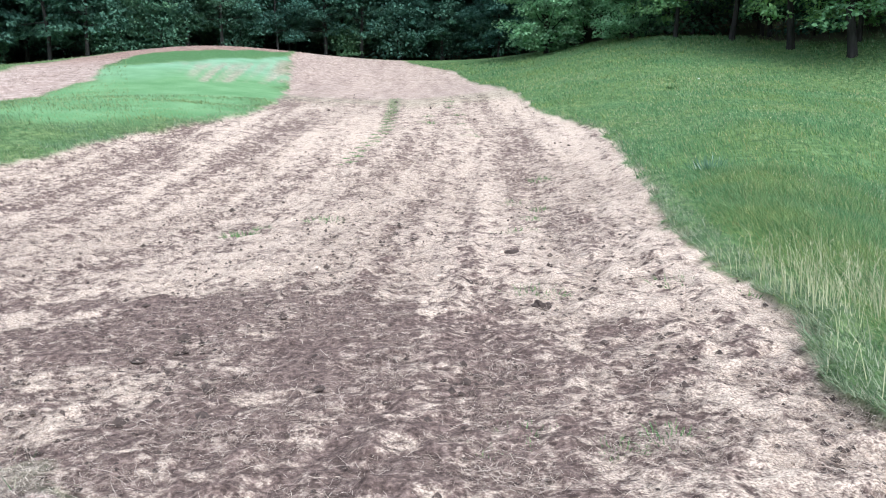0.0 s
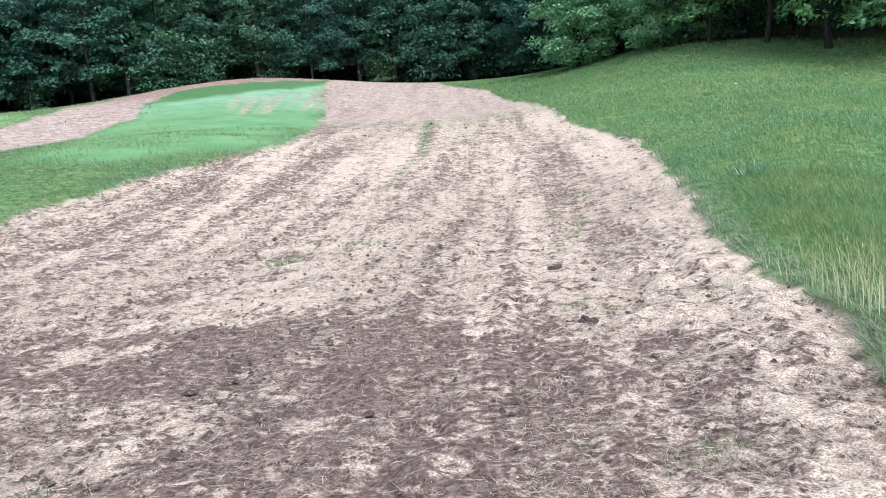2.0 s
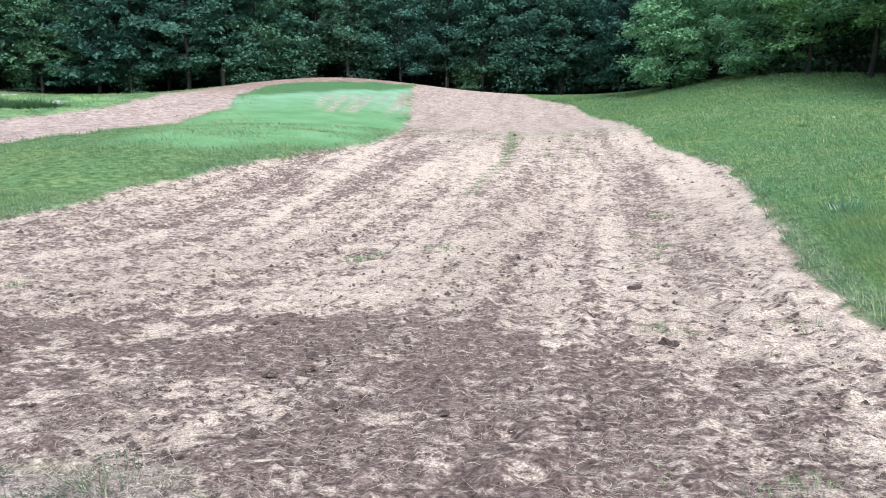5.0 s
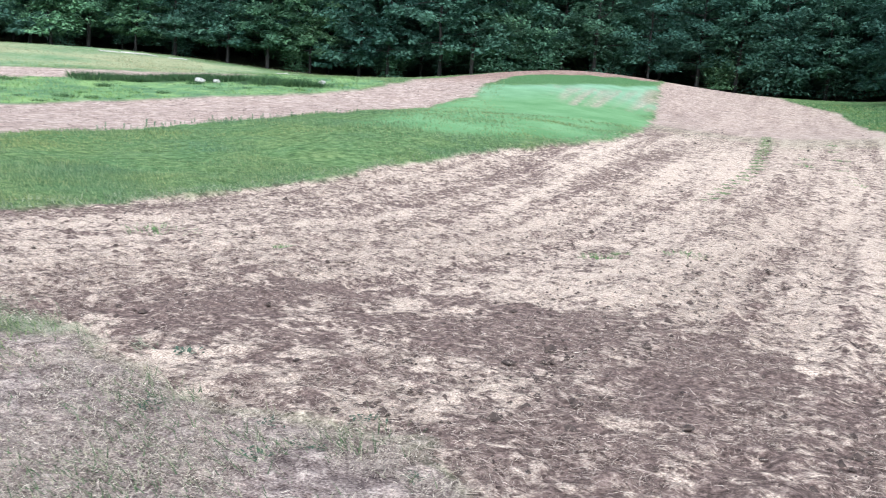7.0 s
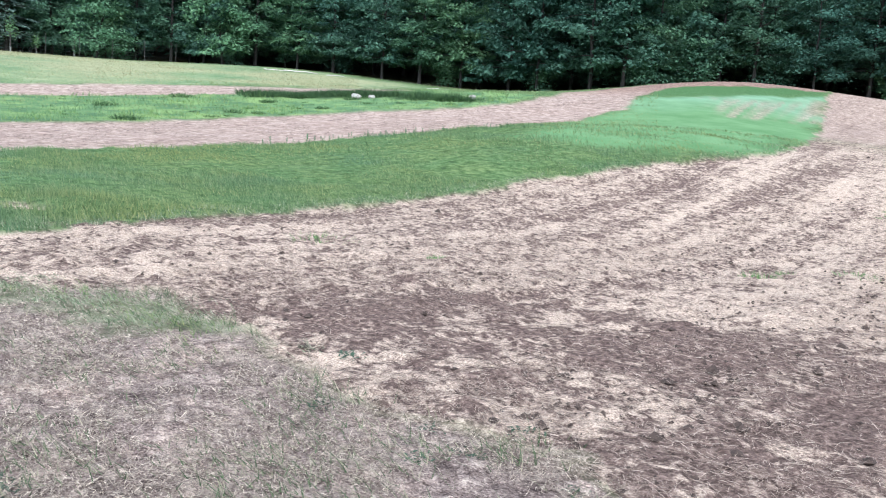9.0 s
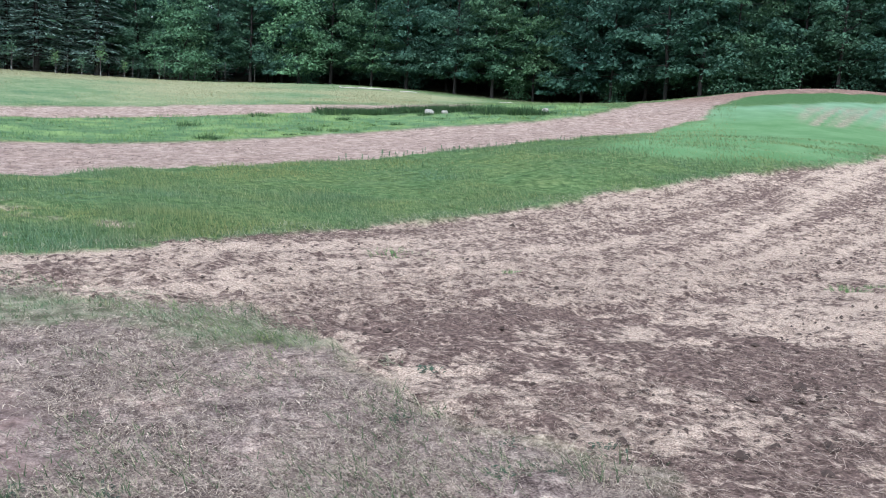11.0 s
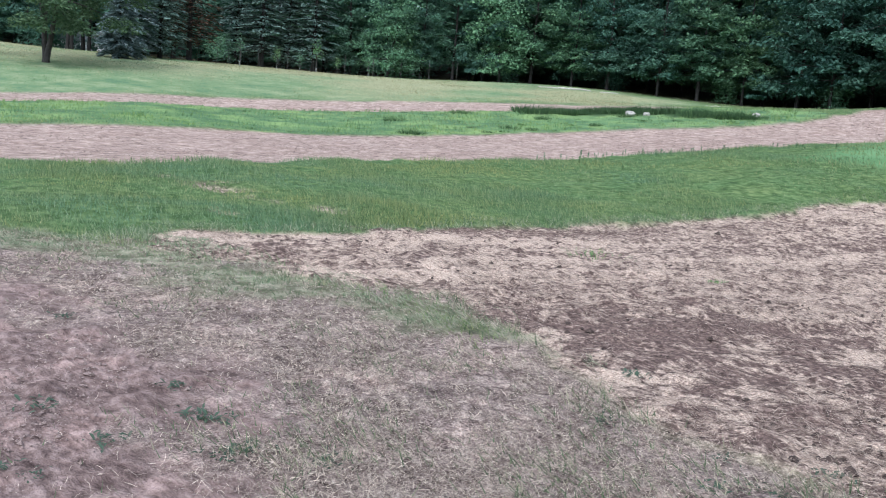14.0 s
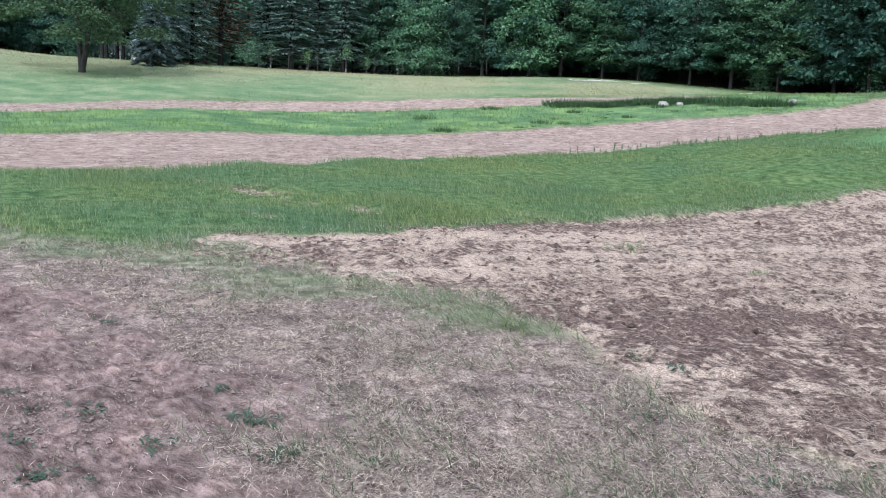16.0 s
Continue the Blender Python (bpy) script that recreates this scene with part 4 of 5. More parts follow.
house = build_house()
house.matrix_basis = stand(75.9, 108, 66, 0.5, 0.2)
pine = leafy_tree("park_tree", 75, 13, 3.6, 5.6, 0.17, 2600, 0.42, LEAF, BARK, "dark bare-stemmed tree before the white house", lift=0.2)
tagged(pine, group="trees before the house")
for i, (b, d, k) in enumerate(((76.75, 88, 1.1), (76.5, 90, 1.0), (75.85, 92, 1.0), (75.5, 91, 0.95), (78.0, 90, 1.0))):
    m = stand(b, d, 70 * i, k)
    if i:
        copy_thing(pine, m)
    else:
        pine.matrix_basis = m


def fallen_log(name, length, r, label, seed):
    g = np.random.default_rng(seed)
    pts = [(length * (i / 6 - 0.5), g.normal(0, 0.07), r + 0.1 * g.random()) for i in range(7)]
    runs = [(pts, [r * (1 - 0.07 * i) for i in range(7)]),
            limb(pts[2], (0.6, 0.8, 0.15), length * 0.16, r * 0.5, g, 3), limb(pts[4], (0.6, -0.7, 0.1), length * 0.14, r * 0.45, g, 3)]
    return tagged(new(name, tubes("log", runs, LOGWOOD, 8)), label, "log", "fallen logs at the forest edge")


for i, (b, d, L, r, a) in enumerate(((45.4, 77.5, 2.6, 0.06, 38), (43.9, 77.5, 3.0, 0.075, 48), (41.6, 77.2, 1.6, 0.05, 40), (34.4, 72.0, 2.4, 0.07, 30))):
    fallen_log("fallen_log", L, r, "bleached pale log lying in the grass by the forest", 200 + i).matrix_basis = stand(b, d, a, 1.0, 0.02)


def rock(seed, sx, sy, sz, mat, name, label, category, detail=3, rough=0.38, block=0.12):
    bm = bmesh.new()
    bmesh.ops.create_icosphere(bm, subdivisions=detail, radius=1.0)
    for v in bm.verts:
        n = noise.fractal(v.co * 1.3 + Vector((seed * 3.7, 0, 0)), 1.0, 2.0, 4)
        n2 = noise.cell(v.co * 1.7 + Vector((0, seed * 1.3, 0)))
        v.co *= 1 + rough * n + block * n2
        v.co = Vector((v.co.x * sx, v.co.y * sy, v.co.z * sz))
    me = bpy.data.meshes.new(name)
    bm.to_mesh(me)
    bm.free()
    me.materials.append(mat)
    return tagged(new(name, me), label, category)


for i, (b, d, s) in enumerate(((40.36, 46.2, 0.25), (39.3, 46.3, 0.15), (32.42, 46.3, 0.22))):
    rock(30 + i, s * 1.2, s * 0.8, s * 0.75, STONE, "boulder", "pale grey boulder among dark rushes in the wet strip", "rock", 3, 0.38, 0.03).matrix_basis = stand(b, d, 40 * i, 1.0, -0.12)


# ---- rushes and tussocks in the wet strip ----
def clump(name, n, height, spread, mat, label, seed, group, width=0.05):
    g = np.random.default_rng(seed)
    a, r = g.uniform(0, 6.283, n), spread * np.sqrt(g.random(n)) * 0.5
    base = np.stack([r * np.cos(a), r * np.sin(a), np.full(n, -0.05)], 1)
    lean = np.stack([np.cos(a), np.sin(a)], 1) * (r / spread * height * 1.1)[:, None] + g.normal(0, 0.14 * height, (n, 2))
    v, f = strands(base, lean, height * g.uniform(0.55, 1.1, n) * (1.0 - 1.1 * (r / spread) ** 2), np.full(n, width), g, 1 if width > 0.02 else 2)
    return tagged(new(name, mesh(name, v, f, mat)), label, "plant", group)


rushes = [clump("rush_clump", 300, 0.34 + 0.06 * i, 1.1, RUSH, "dark green clump of rushes in the wet grass", 300 + i, "rushes of the wet strip", 0.03) for i in range(3)]
tussocks = [clump("grass_tussock", 170, 0.3, 0.7, TUSSOCK, "mid-green grass tussock in the wet strip", 310 + i, "tussocks of the wet strip") for i in range(2)]
placed = 0
while placed < 78:
    x, y = tree_rng.uniform(-40, -20), tree_rng.uniform(28, 42)
    if inside(np.array([x]), np.array([y]), RUSHES)[0] < 0:
        continue
    m = pose(x, y, float(land(x, y)), 0, 0, tree_rng.uniform(0, 360)) @ Matrix.Scale(tree_rng.uniform(0.5, 1.3), 4)
    if placed < 3:
        rushes[placed].matrix_basis = m
    else:
        copy_thing(rushes[placed % 3], m)
    placed += 1
placed = 0
while placed < 150:
    x, y = tree_rng.uniform(-42, -21), tree_rng.uniform(10, 40)
    if inside(np.array([x]), np.array([y]), WET)[0] < 0.3 or tree_rng.random() > (y - 14) / 24:
        continue
    m = pose(x, y, float(land(x, y)), 0, 0, tree_rng.uniform(0, 360)) @ Matrix.Scale(tree_rng.uniform(0.4, 1.0), 4)
    kind = tussocks if tree_rng.random() < 0.9 else rushes
    if placed < 2:
        tussocks[placed].matrix_basis = m
    else:
        copy_thing(kind[placed % len(kind)], m)
    placed += 1


# ---- grass ----
def sod(x, y):
    """Height of the grassy ground, with its unevenness."""
    r = np.hypot(x, y)
    return land(x, y) + (0.1 * grain(x, y, 1.4, 19) + 0.05 * grain(x, y, 0.35, 20)) * np.clip(1.3 - r / 90, 0, 1)


def grow(name, label, x, y, r, height, width, mat, steps=2, bend=0.35):
    n = len(x)
    base = np.stack([x, y, sod(x, y) - 0.02], 1)
    h = height * rng.uniform(0.55, 1.2, n)
    lean = rng.normal(0, 1, (n, 2)) * (h * bend)[:, None] + np.array([-0.05, 0.0])
    v, f = strands(base, lean, h, width, rng, steps)
    tagged(new(name, mesh(name, v, f, mat)), label, "grass", kind="stuff")
    return base, lean, h


def keep(x, y, r, wanted):
    c = zones(x, y)
    grassy = (1 - np.maximum.reduce([np.clip(1.2 * (c["field"] + c["strip"]), 0, 1), c["worn"], c["forest"] * 0.9, c["rush"]]))
    k = rng.random(len(x)) < grassy * wanted(c, x, y, r)
    return x[k], y[k], r[k]


def long_grass(c, x, y, r):
    return 0.55 + 0.45 * grain(x, y, 1.1, 31)


# The long meadow on the one side of the field.
x, y, r = keep(*scatter(200000, 4.0, 16, -33, -8, 1.6), long_grass)
grow("meadow_grass", "long green meadow grass with pale seeding tops", x, y, r, (0.14 + 0.15 * grain(x, y, 1.5, 32)) * np.clip(-0.1 - inside(x, y, FIELD) / 1.2, 0.1, 1), 0.0042 + 0.0005 * r, GRASS_LONG, 2, 0.3)
x, y, r = keep(*scatter(130000, 16, 66, -33, 4, 1.2), long_grass)
grow("meadow_grass", "long green meadow grass on the hillside", x, y, r, 0.08 + 0.11 * grain(x, y, 2.0, 33), 0.008 + 0.0009 * r, GRASS_LONG, 1)
# Seeding tops.
x, y, r = keep(*scatter(24000, 4.5, 40, -33, 2, 1.5), lambda c, x, y, r: np.clip(3.0 * grain(x, y, 3.0, 34) - 1.2, 0, 1))
h0 = 0.2 + 0.2 * rng.random(len(x)) * np.clip(1.4 - r / 40, 0.3, 1)
top = np.stack([x, y, sod(x, y) + h0], 1)
v, q = kites(top, rng.normal(0, 0.4, (len(x), 3)) + [0, 0, 1], rng.normal(0, 1, (len(x), 3)), 0.04 + 0.03 * rng.random(len(x)) + 0.0004 * r, 0.003 + 0.0003 * r)
tagged(new("seed_heads", mesh("seed_heads", v, q, SEED)), "pale straw-coloured seed heads of the meadow grass", "grass", kind="stuff")
x, y, r = keep(*scatter(11000, 4.0, 22, -33, -8, 1.8), lambda c, x, y, r: np.clip(4.0 * grain(x, y, 1.6, 44) - 1.9, 0.06, 1) * np.clip(1.5 - r / 7, 0.02, 1))
grow("seed_stalks", "pale bleached grass stalks standing in the meadow", x, y, r, 0.3 + 0.12 * rng.random(len(x)), 0.004 + 0.0003 * r, SEED, 2, 0.25)
# The grass on the other side, between field and strip.
x, y, r = keep(*scatter(260000, 8.0, 34, 8, 92, 1.4), lambda c, x, y, r: (0.55 + 0.45 * grain(x, y, 1.1, 35)) * (1 - 0.5 * c["rye"]))
grow("strip_grass", "mid-green ankle-high grass between the tilled strips", x, y, r, 0.04 + 0.14 * grain(x, y, 1.7, 36) ** 1.3, 0.006 + 0.0007 * r, GRASS, 1)
# Farther meadows and the wet strip.
x, y, r = keep(*scatter(90000, 30, 100, 20, 92, 0.6), lambda c, x, y, r: 1 - 0.85 * c["dry"])
grow("far_grass", "far meadow grass bleaching to straw yellow", x, y, r, 0.06 + 0.08 * grain(x, y, 4.0, 37), 0.02 + 0.0006 * r, GRASS_FAR, 1)
x, y, r = keep(*scatter(60000, 50, 100, 40, 92, 0.6), lambda c, x, y, r: c["dry"])
grow("dry_grass", "grass bleached to straw yellow under the tree line", x, y, r, 0.07 + 0.08 * grain(x, y, 4.0, 47), 0.02 + 0.0006 * r, DRY, 1)
x, y, r = keep(*scatter(60000, 22, 58, 30, 92, 0.6), lambda c, x, y, r: c["wet"] * (0.3 + 0.7 * grain(x, y, 1.2, 53)))
grow("wet_grass", "lush green grass of uneven height in the wet strip", x, y, r, 0.08 + 0.22 * grain(x, y, 1.6, 54) ** 1.5, 0.012 + 0.0007 * r, WET_BLADE, 1)
# Short grey-green grass on the worn ground.
x, y, r = scatter(150000, 1.8, 14, -32, 92, 1.5)
c = zones(x, y)
k = rng.random(len(x)) < c["worn"] * (1 - 0.975 * c["bare"]) * np.clip(0.5 * c["track"] + 2.8 * (0.5 * grain(x, y, 1.3, 38) + 0.5 * grain(x, y, 0.35, 39)) - 1.4, 0.03, 0.42)
x, y, r = x[k], y[k], r[k]
edge = np.clip(1.2 - np.abs(inside(x, y, FIELD)) / 0.5, 0, 1)
grow("worn_grass", "short worn grey-green grass on trodden soil", x, y, r, 0.03 + 0.045 * edge + 0.03 * rng.random(len(x)), 0.004 + 0.0005 * r, GRASS_WORN, 1, 0.7)
x, y, r = scatter(200000, 4.5, 18, 45, 92, 1.2)
k = rng.random(len(x)) < zones(x, y)["track"] * np.clip(2.6 * grain(x, y, 0.4, 40) - 1.1 + 0.12 * (r - 7), 0.05, 1)
x, y, r = x[k], y[k], r[k]
grow("track_grass", "pale short mown grass along the track", x, y, r, 0.018 + 0.028 * grain(x, y, 0.6, 41), 0.004 + 0.0004 * r, TUFT_PALE, 1, 0.6)
x, y, r = scatter(260000, 5.0, 12, 40, 80, 1.0)
s = inside(x, y, FIELD) + 0.5 * (grain(x, y, 0.5, 58) - 0.5)
k = (x < -4.2) & (y < 5.6) & (rng.random(len(x)) < 0.06 * np.clip(1.0 - np.abs(s + 0.3) / 0.4, 0, 1) * np.clip(3.0 * grain(x, y, 0.45, 59) - 0.9, 0, 1))
x, y, r = x[k], y[k], r[k]
grow("border_grass", "olive-green grass border between worn ground and field", x, y, r, 0.03 + 0.06 * grain(x, y, 0.5, 60), 0.004 + 0.0005 * r, GRASS, 1, 0.6)
# Fringe along the field.
n = 26000
x, y, r = scatter(400000, 3.5, 30, -30, 85, 1.5)
s = inside(x, y, FIELD)
k = (np.abs(s + 0.18) < 0.22) & (inside(x, y, WORN) < 0.1)
x, y, r = x[k][:n], y[k][:n], r[k][:n]
grow("edge_grass", "ragged grass fringe along the field edge", x, y, r, 0.05 + 0.08 * rng.random(len(x)), 0.005 + 0.0006 * r, TUFT_PALE, 1, 0.6)


# ---- straw litter and clods on the field ----
def litter(name, label, x, y, r, length, width, mat, tilt=0.12):
    n = len(x)
    a = rng.uniform(0, 6.283, n)
    d = np.stack([np.cos(a), np.sin(a), rng.normal(0, tilt, n)], 1)
    e = np.stack([-np.sin(a), np.cos(a), rng.normal(0, 0.4, n)], 1)
    base = np.stack([x, y, land(x, y) + 0.012 + 0.03 * rng.random(n) ** 2], 1)
    bow = rng.normal(0, 0.06, n) * length
    arch = np.abs(rng.normal(0, 0.07, n)) * length
    w = width[:, None] * 0.5
    rows = []
    for f, t in ((-0.5, 0.6), (0.0, 1.0), (0.5, 0.35)):
        c = base + d * (length * f)[:, None] + np.stack([-np.sin(a) * bow, np.cos(a) * bow, arch], 1) * (1 - 4 * f * f)
        rows += [c - e * w * t, c + e * w * t]
    v = np.stack(rows, 1).reshape(-1, 3)
    o = np.arange(n)[:, None] * len(rows)
    q = np.concatenate([o + np.array([[k, k + 1, k + 3, k + 2]]) for k in range(0, len(rows) - 2, 2)])
    tagged(new(name, mesh(name, v, q, mat)), label, "straw", kind="stuff")


x, y, r = scatter(460000, 2.2, 22, -32, 80, 1.75)
c = zones(x, y)
streak = 0.5 * grain(drill(x, y), y * 0.1, 0.9, 41) + 0.5 * grain(x, y, 0.3, 42)
k = rng.random(len(x)) < c["field"] * np.clip(2.6 * streak - 0.75, 0.05, 1) * (1 - 0.55 * c["dark"])
x, y, r = x[k], y[k], r[k]
litter("straw_litter", "pale dead straw strewn over the tilled soil", x, y, r, rng.uniform(0.022, 0.075, len(x)) * (1 + 0.012 * r) * np.where(rng.random(len(x)) < 0.08, 1.9, 1.0), 0.0008 + 0.00032 * r, STRAW, 0.16)

x, y, r = scatter(640000, 2.0, 13, -32, 92, 1.6)
c = zones(x, y)
k = rng.random(len(x)) < c["worn"] * (1 - 0.93 * c["bare"]) * np.clip(4.2 * (0.6 * grain(x, y, 0.7, 45) + 0.4 * grain(x, y, 0.16, 46)) - 1.5, 0.06, 1)
x, y, r = x[k], y[k], r[k]
litter("stalk_litter", "short dead grass stalks trodden into worn soil", x, y, r, rng.uniform(0.014, 0.045, len(x)) * np.where(rng.random(len(x)) < 0.1, 1.7, 1.0), 0.001 + 0.00033 * r, STALK, 0.4)
x, y, r = scatter(120000, 16, 52, 8, 92, 1.0)
k = rng.random(len(x)) < zones(x, y)["strip"] * np.clip(3 * grain(x, y, 1.1, 49) - 0.9, 0.1, 1)
x, y, r = x[k], y[k], r[k]
litter("strip_litter", "pale straw bristling over the far tilled strips", x, y, r, rng.uniform(0.04, 0.1, len(x)), 0.002 + 0.0004 * r, TILTH, 0.12)

# Crumbs of soil.
OCTA = np.array([(1, 0, 0), (0, 1, 0), (-1, 0, 0), (0, -1, 0), (0, 0, 1), (0, 0, -0.6)], float)
OCTA_FACES = np.array([(0, 1, 4), (1, 2, 4), (2, 3, 4), (3, 0, 4), (1, 0, 5), (2, 1, 5), (3, 2, 5), (0, 3, 5)])


def crumbs(name, label, x, y, size, mat, lift):
    v = OCTA[None] * rng.uniform(0.6, 1.3, (len(x), 6, 1)) * size[:, None, None] * np.array([1.2, 1.2, 0.85])
    turn = rng.uniform(0, 6.283, len(x))
    cs, sn = np.cos(turn)[:, None], np.sin(turn)[:, None]
    v = np.stack([v[..., 0] * cs - v[..., 1] * sn, v[..., 0] * sn + v[..., 1] * cs, v[..., 2]], -1)
    v += np.stack([x, y, land(x, y) + lift], 1)[:, None]
    f = (np.arange(len(x))[:, None, None] * 6 + OCTA_FACES[None]).reshape(-1, 3)
    tagged(new(name, mesh(name, v.reshape(-1, 3), f, mat)), label, "soil", kind="stuff")


x, y, r = scatter(60000, 2.5, 45, -32, 80, 1.6)
c = zones(x, y)
k = rng.random(len(x)) < c["field"] * np.clip(3 * grain(drill(x, y), y * 0.15, 0.9, 43) - 1.1, 0.05, 1) * np.where(x < -5, 0.25, 1.0)
x, y, r = x[k][:2600], y[k][:2600], r[k][:2600]
crumbs("soil_crumbs", "dark crumbs and small clods of turned soil", x, y, rng.gamma(2.0, 0.005, len(x)) + 0.003 + 0.0003 * r, CLOD, 0.008)
x, y, r = scatter(110000, 2.5, 10, 30, 92, 1.3)
c = zones(x, y)
k = rng.random(len(x)) < np.maximum(c["bare"], 0.5 * c["worn"]) * np.clip(2 * grain(x, y, 0.5, 50) - 0.4, 0.15, 1)
x, y, r = x[k][:16000], y[k][:16000], r[k][:16000]
crumbs("bare_crumbs", "small pinkish crumbs lying on bare trodden soil", x, y, rng.gamma(1.6, 0.0022, len(x)) + 0.0012, CRUMB, 0.0)

# Single clods. Those at (0.83, 6.6) and (-5.66, 1.51) stand in for dark pits.
CLODS = ((0.83, 9.6, 0.1), (1.25, 9.9, 0.06), (0.83, 6.6, 0.1), (0.25, 7.7, 0.09), (-0.1, 7.75, 0.08), (0.45, 7.45, 0.1), (-4.11, 10.1, 0.1), (-5.05, 11.07, 0.1),
         (-0.55, 7.3, 0.07), (0.3, 6.0, 0.07), (-1.2, 7.6, 0.07), (0.15, 8.4, 0.06), (-5.66, 1.51, 0.05), (-7.4, 4.6, 0.09), (-9.0, 6.4, 0.14), (-8.6, 6.9, 0.1), (0.75, 4.35, 0.06), (0.55, 4.5, 0.05))
clods = [rock(60 + i, 1.0, 0.85, 0.6, CLOD, "soil_clod", "dark clod of turned soil lying on the straw", "soil", 3, 0.75, 0.0) for i in range(4)]
for c in clods:
    tagged(c, group="clods on the field")
spots = [(x, y, 0.85 * s) for x, y, s in CLODS]
while len(spots) < 130:
    x, y, r = (float(a[0]) for a in scatter(1, 4.5, 26, -18, 66, 1.3))
    if inside(np.array([x]), np.array([y]), FIELD)[0] > 0.3:
        spots.append((x, y, float(rng.uniform(0.02, 0.05))))
for i, (x, y, s) in enumerate(spots):
    m = pose(x, y, float(land(x, y)) + (0.0 if i < len(CLODS) else 0.1 * s), rng.uniform(-20, 20), rng.uniform(-20, 20), rng.uniform(0, 360)) @ Matrix.Scale(s, 4)
    if i < 4:
        clods[i].matrix_basis = m
    else:
        copy_thing(clods[i % 4], m)


# ---- weeds ----
def leaf_mesh(name, length, width, mat):
    v, f = [], []
    for i in range(5):
        t = i / 4
        w = width * math.sin(math.pi * min(0.97, 0.12 + 0.85 * t)) * 0.5
        z = 0.55 * length * t * (1 - 0.75 * t)
        v += [(length * t, -w, z + w * 0.3), (length * t, 0, z), (length * t, w, z + w * 0.3)]
        if i:
            o = 3 * i
            f += [(o - 3, o, o + 1, o - 2), (o - 2, o + 1, o + 2, o - 1)]
    return mesh(name, v, np.array(f), mat, True)


LEAF_ONE = leaf_mesh("leaf", 0.045, 0.016, WEED)
LEAF_TALL = leaf_mesh("leaf", 0.045, 0.018, TALL_LEAF)


def weed(leaves, size, label, seed, group):
    g = np.random.default_rng(seed)
    root = new("weed")
    for i in range(leaves):
        ob = part("leaf", LEAF_ONE, root)
        s = size * g.uniform(0.6, 1.2)
        ob.matrix_basis = pose(g.normal(0, 0.05) * size, g.normal(0, 0.05) * size, 0.006, g.uniform(-15, 15), g.uniform(-22, 8), i * 137.5 + g.uniform(-20, 20)) @ Matrix.Scale(s, 4)
    return tagged(root, label, "weed", group)


low_weeds = [weed(30, 1.0, "low broadleaf weed rosette on worn soil", 400 + i, "weeds on the worn ground") for i in range(3)]
LOW = ((-5.12, 0.3), (-4.67, 0.61), (-4.69, 1.26), (-4.16, 1.24), (-4.21, 1.21), (-4.12, 1.29), (-3.79, 1.19), (-3.73, 1.21), (-3.72, 1.13), (-3.99, 0.24), (-3.98, 0.2), (-4.0, 0.27), (-3.87, 0.39), (-3.45, 1.49), (-4.1, 0.75), (-4.5, 0.2),
       (-4.41, 0.21), (-6.33, 1.09), (-4.8, 0.36), (-3.47, 1.54), (-2.4, 3.13), (-2.29, 3.1), (-2.46, 2.92), (-3.25, 3.18), (-2.66, 3.3), (-2.29, 3.61), (-2.26, 3.13), (-1.74, 3.1), (-3.28, 3.15), (-2.48, 2.89), (-3.26, 3.15), (-3.82, 4.02))
for i, (x, y) in enumerate(LOW):
    m = pose(x, y, float(land(x, y)), 0, 0, 77 * i) @ Matrix.Scale(0.65 + 0.45 * ((i * 37) % 10) / 10, 4)
    if i < 3:
        low_weeds[i].matrix_basis = m
    else:
        copy_thing(low_weeds[i % 3], m)
field_weeds = [clump("grass_tuft", 90, 0.1, 0.42, TUFT, "small bright green tuft of regrowth on the field", 420 + i, "green tufts on the field", 0.011) for i in range(2)]
TUFTS = ((-2.9, 11.93, 1.0), (-2.65, 12.4, 0.6), (-1.75, 12.7, 0.7), (-1.6, 12.5, 0.5), (-7.75, 8.1, 1.0), (-6.05, 8.4, 0.5), (1.15, 11.8, 0.7), (1.5, 13.3, 0.7), (1.5, 15.5, 0.7), (1.0, 7.1, 0.6), (0.85, 7.3, 0.6),
         (0.15, 3.6, 0.5), (0.4, 3.75, 0.45), (0.8, 3.6, 0.5), (1.1, 3.7, 0.4), (2.45, 6.6, 0.8), (2.2, 7.2, 0.7), (1.85, 14.4, 0.8), (2.4, 18.3, 0.8), (-0.3, 31.0, 0.9), (-0.35, 29.0, 0.8))
TUFTS += tuple((float(np.interp(a, (19.5, 21.5, 26.6, 33, 41), (-2.2, -2.05, -1.6, -1.75, -2.0))) + 0.1 * math.sin(7 * a), a, 0.3 + 0.016 * (a - 19)) for a in np.arange(19.5, 41.5, 0.45))
TUFTS += tuple((1.1 - 0.044 * (a - 28) + 0.1 * math.sin(5 * a), a, 0.7) for a in np.arange(26.0, 38.0, 1.3))
for i, (x, y, s) in enumerate(TUFTS):
    m = pose(x, y, float(land(x, y)) + 0.01, 0, 0, 63 * i) @ Matrix.Scale(1.5 * s, 4)
    if i < 2:
        field_weeds[i].matrix_basis = m
    else:
        copy_thing(field_weeds[i % 2], m)


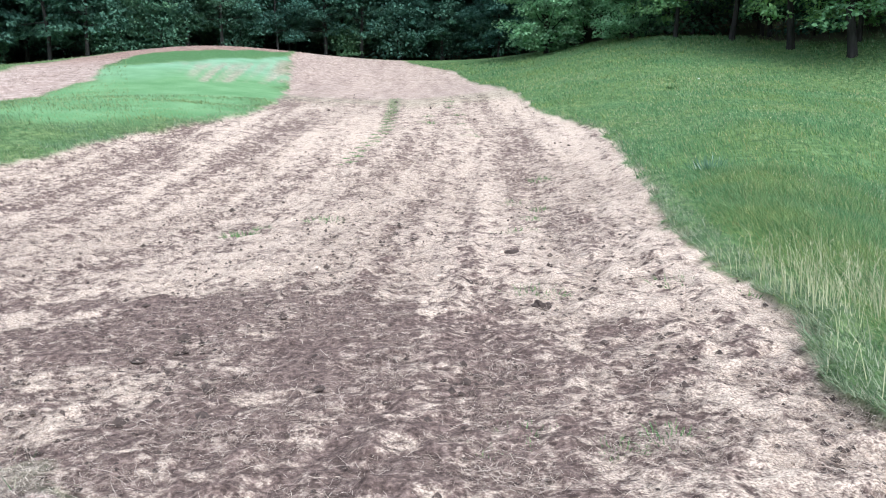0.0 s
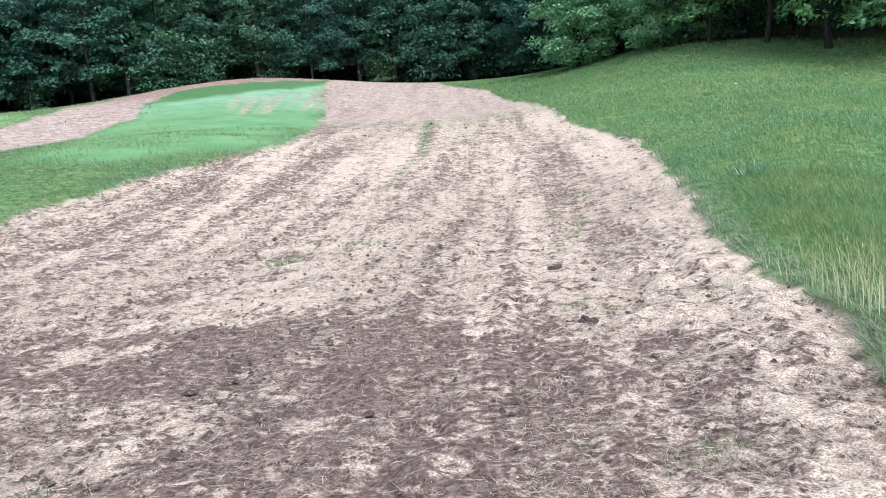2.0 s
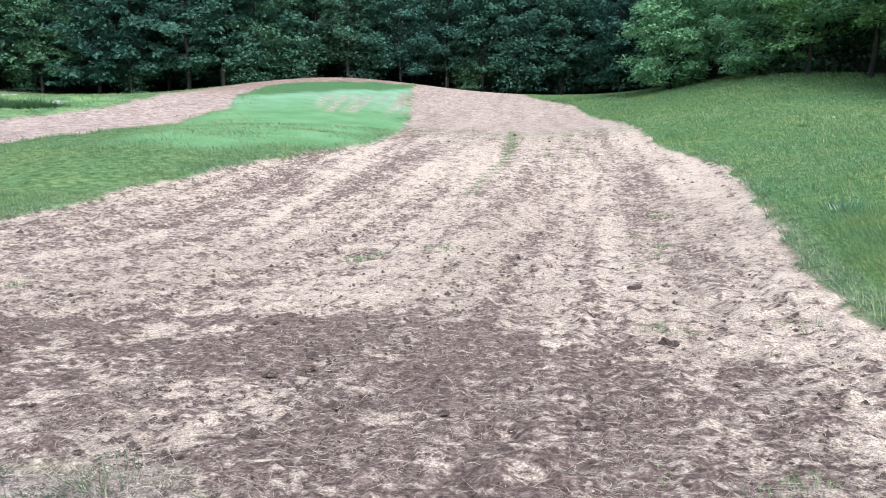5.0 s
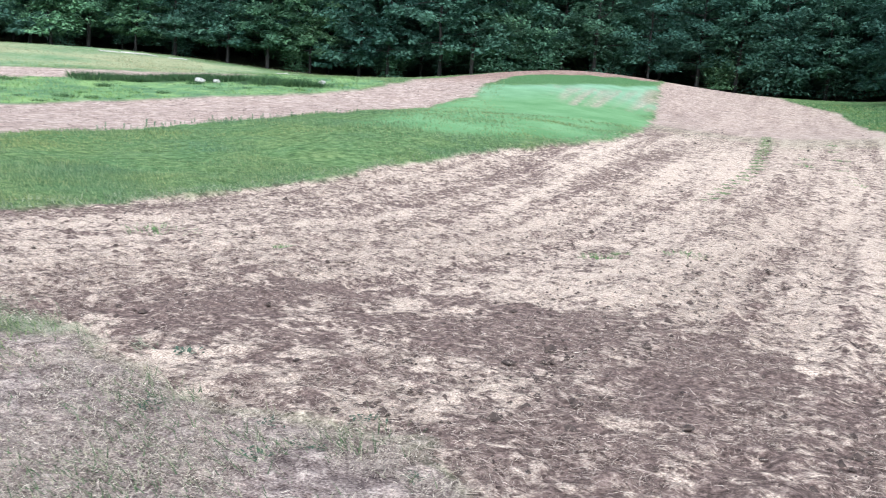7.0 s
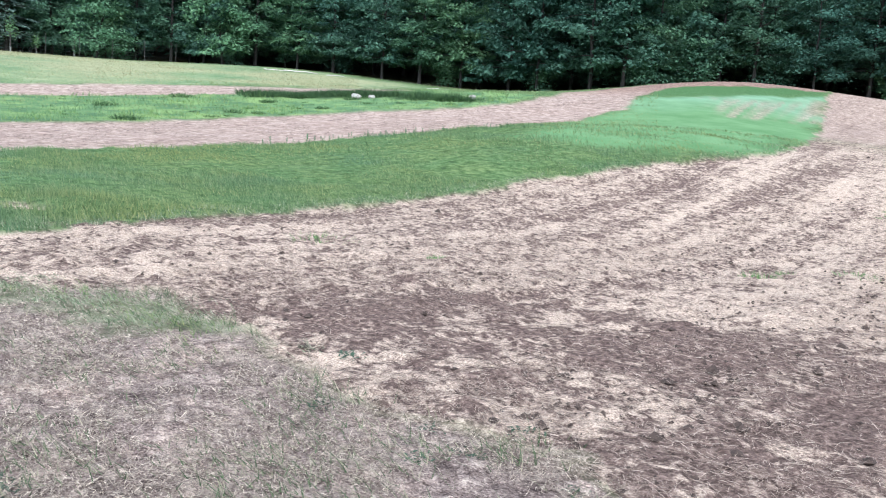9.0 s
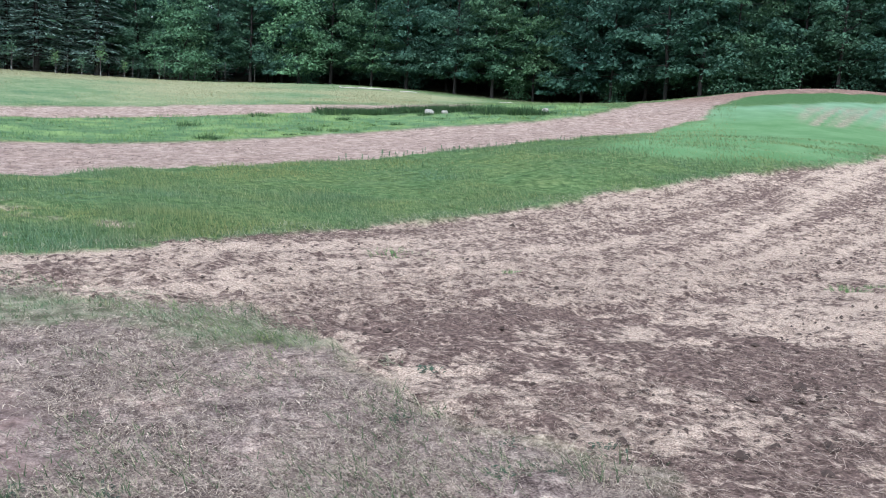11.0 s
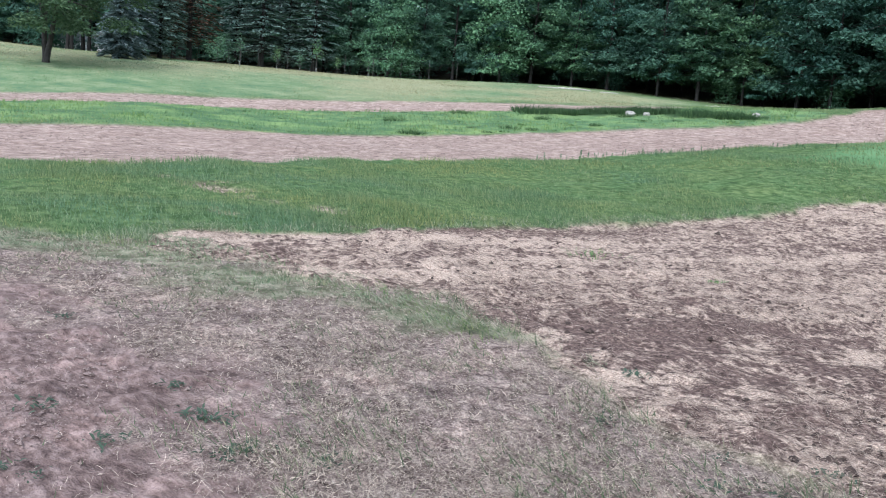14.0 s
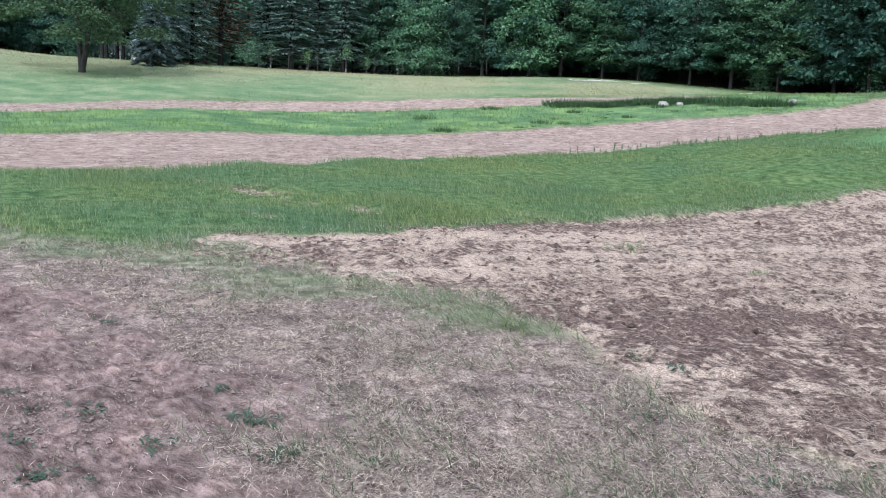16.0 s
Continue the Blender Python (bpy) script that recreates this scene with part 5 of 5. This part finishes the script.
def tall_weed(seed):
    g = np.random.default_rng(seed)
    root = new("tall_weed")
    part("stem", tubes("stem", [([(0, 0, -0.05), (0.01, 0.01, 0.16), (0.0, 0.03, 0.32)], [0.009, 0.007, 0.003])], TUSSOCK, 5), root)
    for i in range(12):
        ob = part("leaf", LEAF_TALL, root)
        ob.matrix_basis = pose(0, 0.01, 0.06 + 0.022 * i, 0, g.uniform(-35, -5), 137.5 * i) @ Matrix.Scale(g.uniform(2.0, 3.2), 4)
    return tagged(root, "upright leafy green weed at the grass edge", "weed", "tall weeds along the strip edge")


tall = [tall_weed(440 + i) for i in range(2)]
for i in range(110):
    t = tree_rng.random() ** 0.7
    y = 16.5 + 9.0 * t
    x = float(np.interp(y, (16.5, 21.0, 23.6, 25.5), (-19.3, -18.9, -17.0, -15.0))) + abs(tree_rng.normal(0.0, 1.2))
    m = pose(x, y, float(sod(np.array([x]), np.array([y]))[0]), 0, 0, 50 * i) @ Matrix.Scale(tree_rng.uniform(0.45, 0.9), 4)
    if i < 2:
        tall[i].matrix_basis = m
    else:
        copy_thing(tall[i % 2], m)
thistle = clump("thistle", 70, 0.4, 0.6, THISTLE, "pale blue-green thistle clump in the meadow", 460, "", 0.05)
thistle.matrix_basis = pose(5.11, 15.34, float(sod(np.array([5.11]), np.array([15.34]))[0]))
for x, y, s in ((7.05, 14.6, 0.7), (9.1, 32.0, 0.8), (6.1, 12.6, 0.5)):
    copy_thing(tussocks[0], pose(x, y, float(land(x, y)) + 0.05, 0, 0, 40 * x) @ Matrix.Scale(s, 4))
v, q = kites(np.array([(0, 0, 0.0), (0.02, 0.02, 0.01)]), np.array([(1.0, 0.2, 0.3), (0.2, 1.0, 0.4)]), np.array([(0, 0, 1.0), (0.3, 0, 1.0)]), np.array([0.16, 0.12]), np.array([0.12, 0.1]))
scrap = tagged(new("paper_scrap", mesh("paper_scrap", v, q, SIDING)), "small crumpled white scrap in the meadow grass", "scrap")
scrap.matrix_basis = pose(10.46, 33.1, float(land(10.46, 33.1)) + 0.3)
